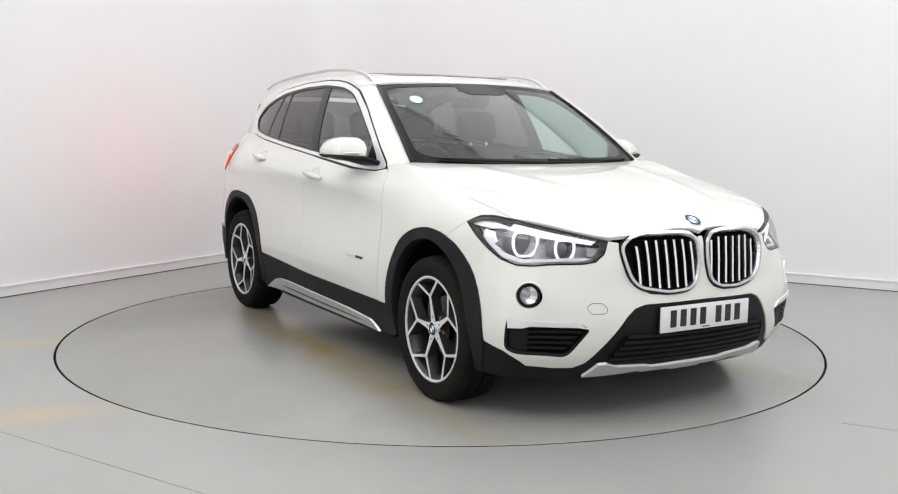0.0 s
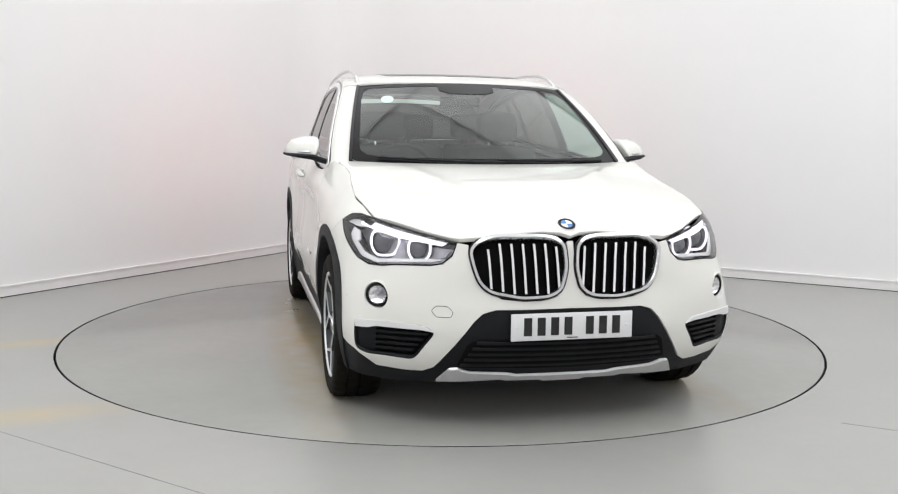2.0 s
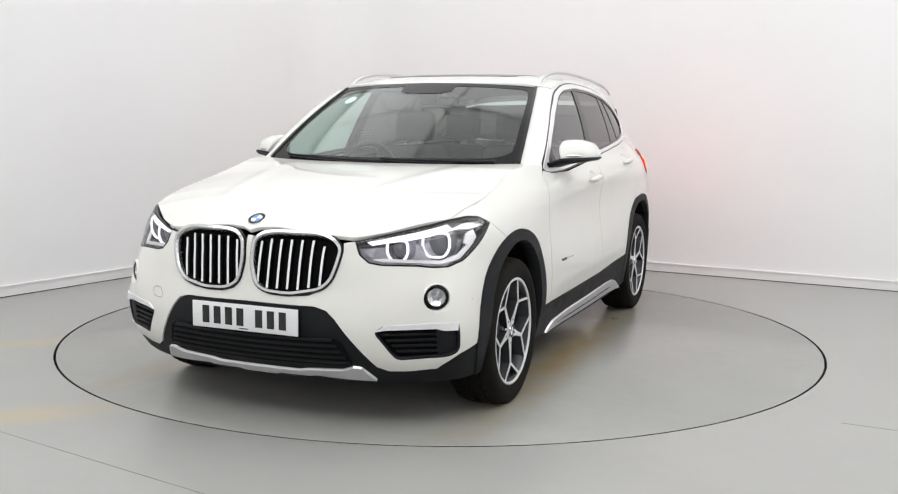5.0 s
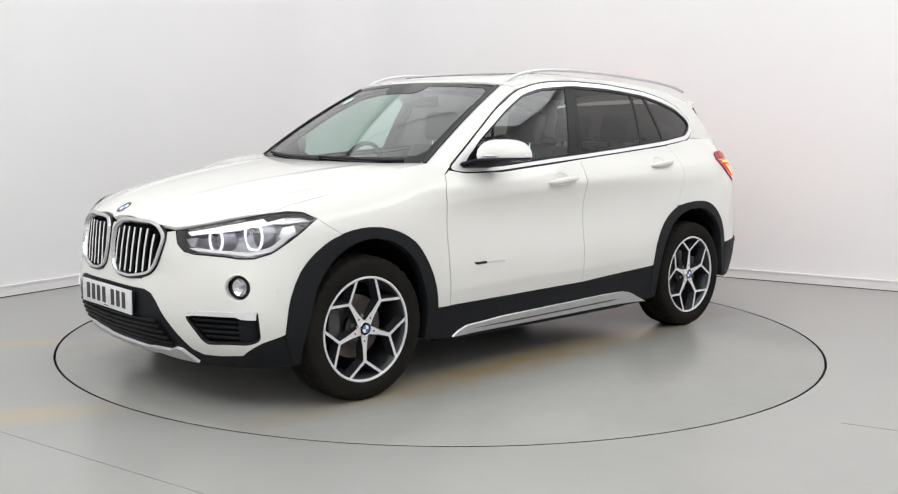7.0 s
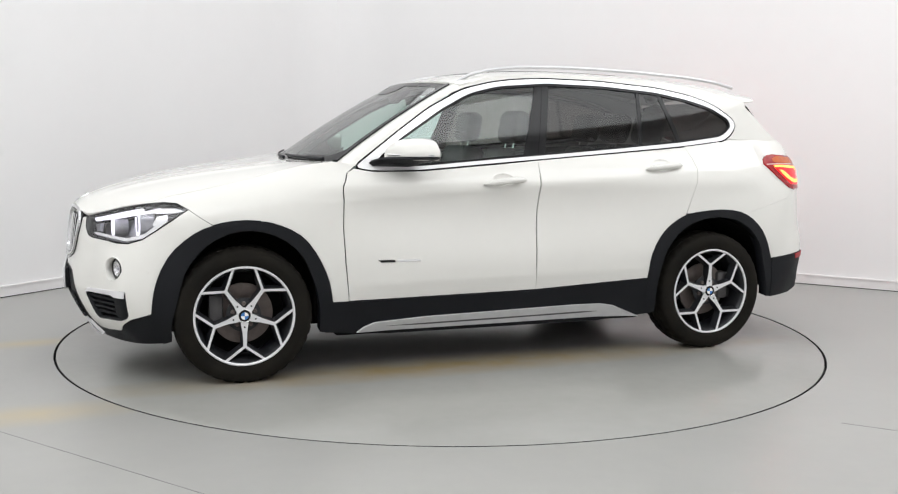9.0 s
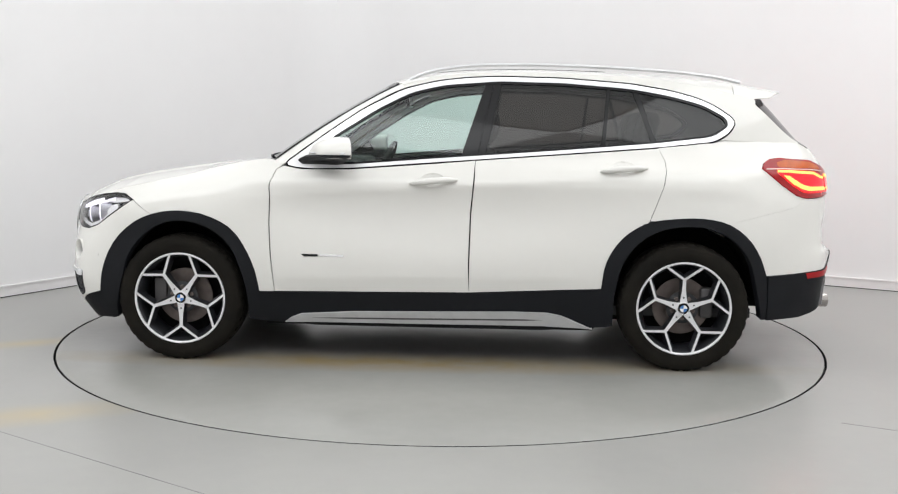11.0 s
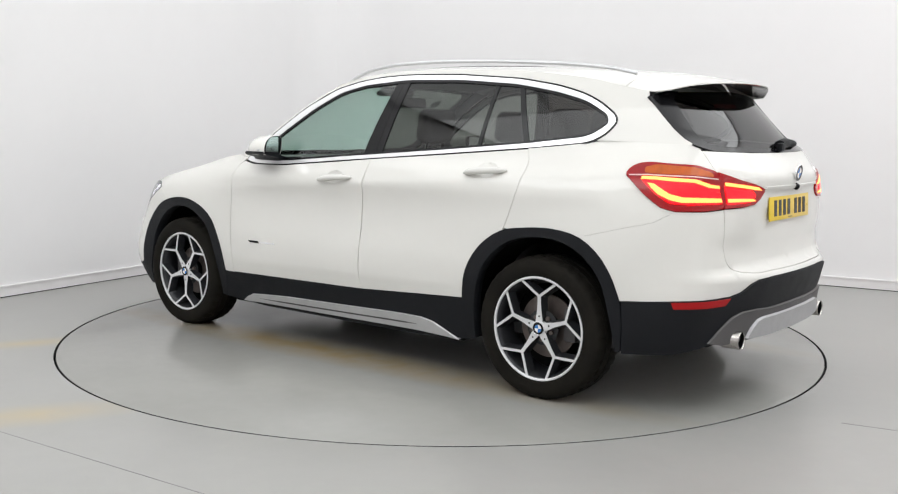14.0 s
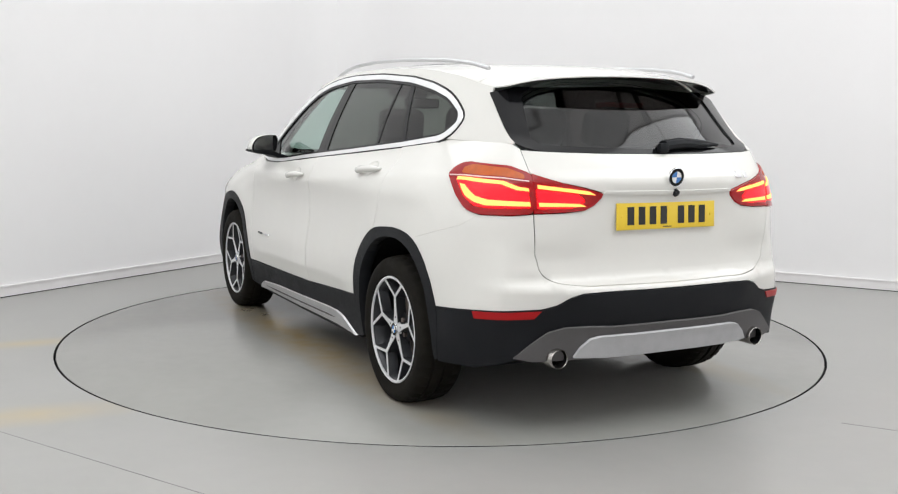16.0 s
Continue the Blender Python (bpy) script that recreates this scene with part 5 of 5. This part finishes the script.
# -- mirrors and door handles --
for sg in (1, -1):
    outline = fillet([(.868, 1.094), (.856, 1.180), (.872, 1.203), (.95, 1.204), (1.012, 1.184), (1.040, 1.140), (1.040, 1.106), (1.025, 1.094)], .03, 4)
    cy, cz = .950, 1.135
    bm = bmesh.new()
    rings = []
    for x, k in ((.440, .97), (.446, 1.0), (.49, 1.0), (.53, .985), (.565, .94), (.60, .86), (.63, .74), (.652, .58), (.668, .36), (.674, .12)):
        rings.append([bm.verts.new((.44 + (x - .44) * .83 - .30 * (y - .86), sg * (cy - .03 + (y - cy + .03) * (.35 + .65 * k)), 1.10 + (z - 1.10) * k)) for y, z in outline])
    for a, b in zip(rings, rings[1:]):
        for k in range(len(outline)):
            j = (k + 1) % len(outline)
            bm.faces.new((a[k], a[j], b[j], b[k]))
    bm.faces.new(rings[-1])
    mirror = part("door_mirror", bm, PAINT, car)
    for nm, grow, dx, mt in (("mirror_rim", .985, .004, GLOSSBLK), ("mirror_glass", .84, .001, CHROME)):
        g = bmesh.new()
        g.faces.new([g.verts.new((.440 + dx - .30 * (y - .86), sg * (cy + (y - cy) * grow), 1.155 + (z - 1.155) * grow)) for y, z in outline])
        part(nm, g, mt, mirror)
    base = bmesh.new()
    rings = []
    for y, x0, x1, z0, z1 in ((.80, .46, .70, 1.045, 1.075), (.85, .46, .70, 1.058, 1.090), (.90, .43, .655, 1.075, 1.108), (.98, .395, .62, 1.086, 1.112), (1.03, .385, .555, 1.096, 1.114), (1.047, .40, .49, 1.104, 1.114)):
        ring = [base.verts.new((x, sg * y, z)) for x, z in ((x0, z0 + .004), (x0 - .004, z1), (x1 - .01, z1), (x1, z1 - .01), (x1 - .02, z0 + .004), (x0 + .03, z0))]
        rings.append(ring)
    for a, b in zip(rings, rings[1:]):
        for k in range(6):
            base.faces.new((a[k], a[(k + 1) % 6], b[(k + 1) % 6], b[k]))
    base.faces.new(rings[0])
    base.faces.new(rings[-1])
    part("mirror_foot", base, CLAD, mirror, "black mirror foot")
    part("indicator_strip", tube([(.625, sg * .92, 1.122), (.575, sg * .98, 1.122), (.50, sg * 1.025, 1.122), (.42, sg * 1.040, 1.122)], .005, 6), SATIN, mirror)
    for nm, x0, x1, z0, z1, dn in (("door_handle", .100, -.145, .968, .990, doors), ("door_handle", -.885, -1.125, 1.042, 1.062, rdoors)):
        pts = []
        for t in np.linspace(0, 1, 12):
            x, z = x0 + (x1 - x0) * t, z0 + (z1 - z0) * t
            p = shell_side(x, z)[0]
            pts.append((p[0], sg * (p[1] + .004 + .026 * math.sin(math.pi * min(1, max(0, t)))**.5), p[2] + .006 * math.sin(math.pi * t)))
        par = dn[0 if sg > 0 else 1]
        part(nm, tube(pts, [.006, .013, .017, .018, .0185, .0185, .0185, .018, .018, .017, .013, .006], 10, .95), PAINT, par)
        rim, hollow = CUP_F if dn is doors else CUP_R
        panel("handle_recess", hollow, rim, PAINT, par, sides="L" if sg > 0 else "R", flange=False, step=.008, edge=.008)

# -- wheels --
def wheel(x, sg, spin):
    hub = part("wheel", lathe([(-.20, .205), (-.19, .222), (-.10, .205), (-.03, .222), (-.006, .236), (.0, .246), (-.003, .250), (-.02, .246)], 72), GREYALLOY, car, "grey and machined five-spoke alloy wheel")
    def sipes(i, k):
        return .006 if (i % 4 == 0 and k in (5, 6, 15, 16)) else (.004 if (i % 4 == 2 and k in (8, 9, 12, 13)) else 0)
    prof = [(-.015, .240), (.004, .252), (.012, .275), (.010, .300), (.002, .318), (-.012, .328), (-.045, .333), (-.047, .325), (-.055, .325), (-.057, .334),
            (-.097, .335), (-.102, .326), (-.110, .326), (-.113, .335), (-.155, .334), (-.157, .333), (-.192, .328), (-.206, .315), (-.212, .29), (-.205, .245), (-.19, .225)]
    prof = [(h, r if r < .27 else r * 1.017) for h, r in prof]
    part("tyre", lathe(prof, 144, "y", sipes), RUBBER, hub, "worn black rubber tyre")
    part("rim_lip", lathe([(-.005, .2345), (.001, .2355), (.0035, .240), (.0025, .246), (-.008, .249)], 72), ALLOY, hub)
    # spokes: a stem that forks into two prongs, machined on the face over a deep dark body
    def flat(a, r, off):
        return Vector((r * math.sin(a) + off * math.cos(a), 0, r * math.cos(a) - off * math.sin(a)))

    def face_y(r):
        return float(np.interp(r, (0, .05, .15, .24), (-.016, -.016, -.0115, -.003)))

    half = [(.020, .0165), (.040, .0185), (.060, .0155), (.085, .0112), (.125, .0088), (.1509, .0088), (.2160, .0997), (.2260, .0925), (.1594, .0)]
    wide = [(.020, .0180), (.040, .0215), (.060, .0210), (.085, .0190), (.120, .0180), (.1440, .0180), (.2060, .1090), (.2350, .0840), (.1760, .0)]
    for k in range(5):
        a0 = 2 * math.pi * k / 5 + spin
        loops = []
        for pts in (half, wide):
            loops.append(pts + [(r, -o) for r, o in pts[-2::-1]])
        face, body = bmesh.new(), bmesh.new()
        for bmx, lo, hi, dy, dep in ((face, loops[0], loops[0], 0.0, .005), (body, loops[0], loops[1], -.003, .042)):
            top = [bmx.verts.new(flat(a0, r, o) + Vector((0, face_y(math.hypot(r, o)) + dy, 0))) for r, o in lo]
            low = [bmx.verts.new(flat(a0, r, o) + Vector((0, face_y(math.hypot(r, o)) + dy - dep, 0))) for r, o in hi]
            n = len(top)
            for i in range(n):
                bmx.faces.new((top[i], top[(i + 1) % n], low[(i + 1) % n], low[i]))
            for ring in (top, low):
                left = ring[:9]
                right = [ring[-1 - i] for i in range(8)] + [ring[8]]
                for i in range(5):
                    bmx.faces.new((left[i], left[i + 1], right[i + 1], right[i]))
                bmx.faces.new((left[5], left[8], right[5]))
                for arm in (left, right):
                    bmx.faces.new((arm[5], arm[6], arm[7], arm[8]))
        part("spoke", face, ALLOY, hub, "machined silver spoke face", smooth=False)
        part("spoke_body", body, GREYALLOY, hub, smooth=False)
        dot = part("spoke_stud", lathe([(-.004, .0045), (.001, .0045), (.0012, 0)], 10), CLAD, hub)
        b = flat(a0, .057, 0)
        dot.matrix_basis = pose(b.x, -.0158, b.z)
        bolt = part("wheel_bolt", lathe([(-.03, .011), (-.012, .011), (-.010, .007), (-.02, 0)], 10), STEEL, hub)
        b = flat(a0 + math.pi / 5, .056, 0)
        bolt.matrix_basis = pose(b.x, -.022, b.z)
    part("hub_face", lathe([(-.03, .040), (-.0165, .036), (-.0150, .033), (-.016, 0)], 40), ALLOY, hub)
    part("hub_pocket", lathe([(-.05, .085), (-.048, .070), (-.040, .03)], 40), GREYALLOY, hub)
    roundel(.031, hub, pose(0, -.013, 0, 0, 0, 90), "hub_cap", True)
    part("brake_disc", lathe([(-.10, .06), (-.095, .075), (-.095, .150), (-.105, .150)], 48), STEEL, hub)
    bm = box(.07, .06, .16, pose(.13 if x > 0 else -.13, -.10, .02, 0, 0, 0), .015)
    part("brake_caliper", bm, GREYPL, hub)
    part("hub_back", lathe([(-.15, 0), (-.15, .22)], 40), BLACK, hub)
    hub.matrix_basis = pose(x, sg * (.895 if x > 0 else .887), .3345, 0, 0, 0 if sg > 0 else 180)
    # wheel-well liner
    bm = bmesh.new()
    rings = []
    for y in (.872, .48):
        rings.append([bm.verts.new((x + .414 * math.cos(a), sg * y, .345 + .414 * math.sin(a))) for a in np.linspace(-.02, math.pi + .02, 28)])
    for i in range(27):
        bm.faces.new((rings[0][i], rings[0][i + 1], rings[1][i + 1], rings[1][i]))
    bm.faces.new(rings[1])
    part("wheel_liner", bm, BLACK, car, smooth=False)


wheel(1.335, 1, math.pi)
wheel(-1.335, 1, 0.0)
wheel(1.335, -1, 0.2)
wheel(-1.335, -1, 0.5)

# -- underside and cabin --
part("underbody", box(3.5, 1.05, .05, pose(.08, 0, .225), .01), BLACK, car)
part("underbody", box(1.75, 1.70, .05, pose(0, 0, .225), .01), BLACK, car)
part("underbody", box(.50, 1.36, .03, pose(-1.83, 0, .335), .01), BLACK, car)
part("underbody", box(.20, .98, .03, pose(1.83, 0, .232), .01), BLACK, car)
part("engine_bay_wall", box(.04, 1.60, .66, pose(.95, 0, .60)), BLACK, car)
# unseen black boards added in the hollow body to block light and sight
part("nose_blocker", box(.04, 1.0, .55, pose(1.82, 0, .52)), BLACK, car)
part("boot_blocker", box(.04, 1.0, .60, pose(-1.86, 0, .60)), BLACK, car)
inner = on("x:0.88,0.25 x:0.88,0.97 x:0.70,1.03 x:0.42,1.03 x:-0.236,1.08 x:-1.19,1.155 x:-1.49,1.185 x:-1.80,1.18 x:-1.80,0.80 x:-0.95,0.80 x:-0.90,0.25")
pair("door_lining", shell, inner, DASH, car, off=-.045, flange=False, step=.08, edge=.06)
lin = [(.20, 0), (.16, .54), (-1.60, .50), (-1.62, 0)]
panel("headlining", lambda x, y: roof_at(x, y) - np.array((0, 0, .035)), lin, LINER, car, sides="B", flange=False, step=.08, edge=.06)
part("cabin_floor", box(2.6, 1.56, .05, pose(-.40, 0, .30)), DASH, car)
bm = box(.46, 1.46, .16, pose(.72, 0, .955), .05, 3)
box(.25, .42, .10, pose(.60, -.37, 1.02), .04, 3, bm)
box(.20, .30, .12, pose(.56, 0, .98), .03, 2, bm)
part("dashboard", bm, DASH, car)
sw = part("steering_wheel", lathe([(.0, .175), (.012, .180), (.016, .188), (.012, .197), (0, .200), (-.012, .197), (-.016, .188), (-.012, .180), (0, .175)], 40, "x"), DASH, car)
sw.matrix_basis = pose(.40, -.37, .985, 0, -24, 0)
part("wheel_hub", box(.03, .16, .10, bevel=.02), DASH, sw)
part("spoke", box(.02, .36, .035, bevel=.008), DASH, sw)
im = part("interior_mirror", box(.03, .24, .065, bevel=.014, seg=3), GLOSSBLK, car)
im.matrix_basis = pose(.20, 0, 1.405, 0, 10, 0)
part("sensor_cover", box(.12, .12, .05, pose(.08, 0, .055, 0, 30, 0), .015), CLAD, im)
part("mirror_glass", box(.004, .21, .05, pose(-.017, 0, 0)), CHROME, im)


def seat(x, y, width, lean=14):
    bm = box(.50, width, .16, pose(.22, 0, .50, 0, -6, 0), .06, 3)
    s = part("car_seat", bm, CLOTH, car, "black leather car seat")
    s.matrix_basis = pose(x, y, 0)
    part("backrest", box(.14, width, .62, pose(-.06, 0, .84, 0, -lean, 0), .055, 3), CLOTH, s)
    part("headrest", box(.10, .27, .19, pose(-.155, 0, 1.265, 0, -lean + 4, 0), .045, 3), CLOTH, s)
    for e in (-.06, .06):
        part("post", tube([(-.12, e, 1.12), (-.15, e, 1.22)], .007, 8), CHROME, s)
    return s


seat(-.14, .37, .50)
seat(-.14, -.37, .50)
for y in (.40, 0, -.40):
    seat(-1.02, y, .40, 18)
part("parcel_shelf", box(.50, 1.15, .03, pose(-1.62, 0, 1.0)), DASH, car)
part("center_console", box(.9, .22, .30, pose(.15, 0, .55), .04), DASH, car)


# ---- what moves ----
def motions():
    """The turntable turns, and the car on it."""
    turn = [(t, pose(0, 0, 0, 0, 0, a)) for t, a in TURN]
    walk(disc, [(t, m @ pose(0, 0, 0)) for t, m in turn])
    walk(car, [(t, m @ pose(OFFX, OFFY, 0)) for t, m in turn])


motions()
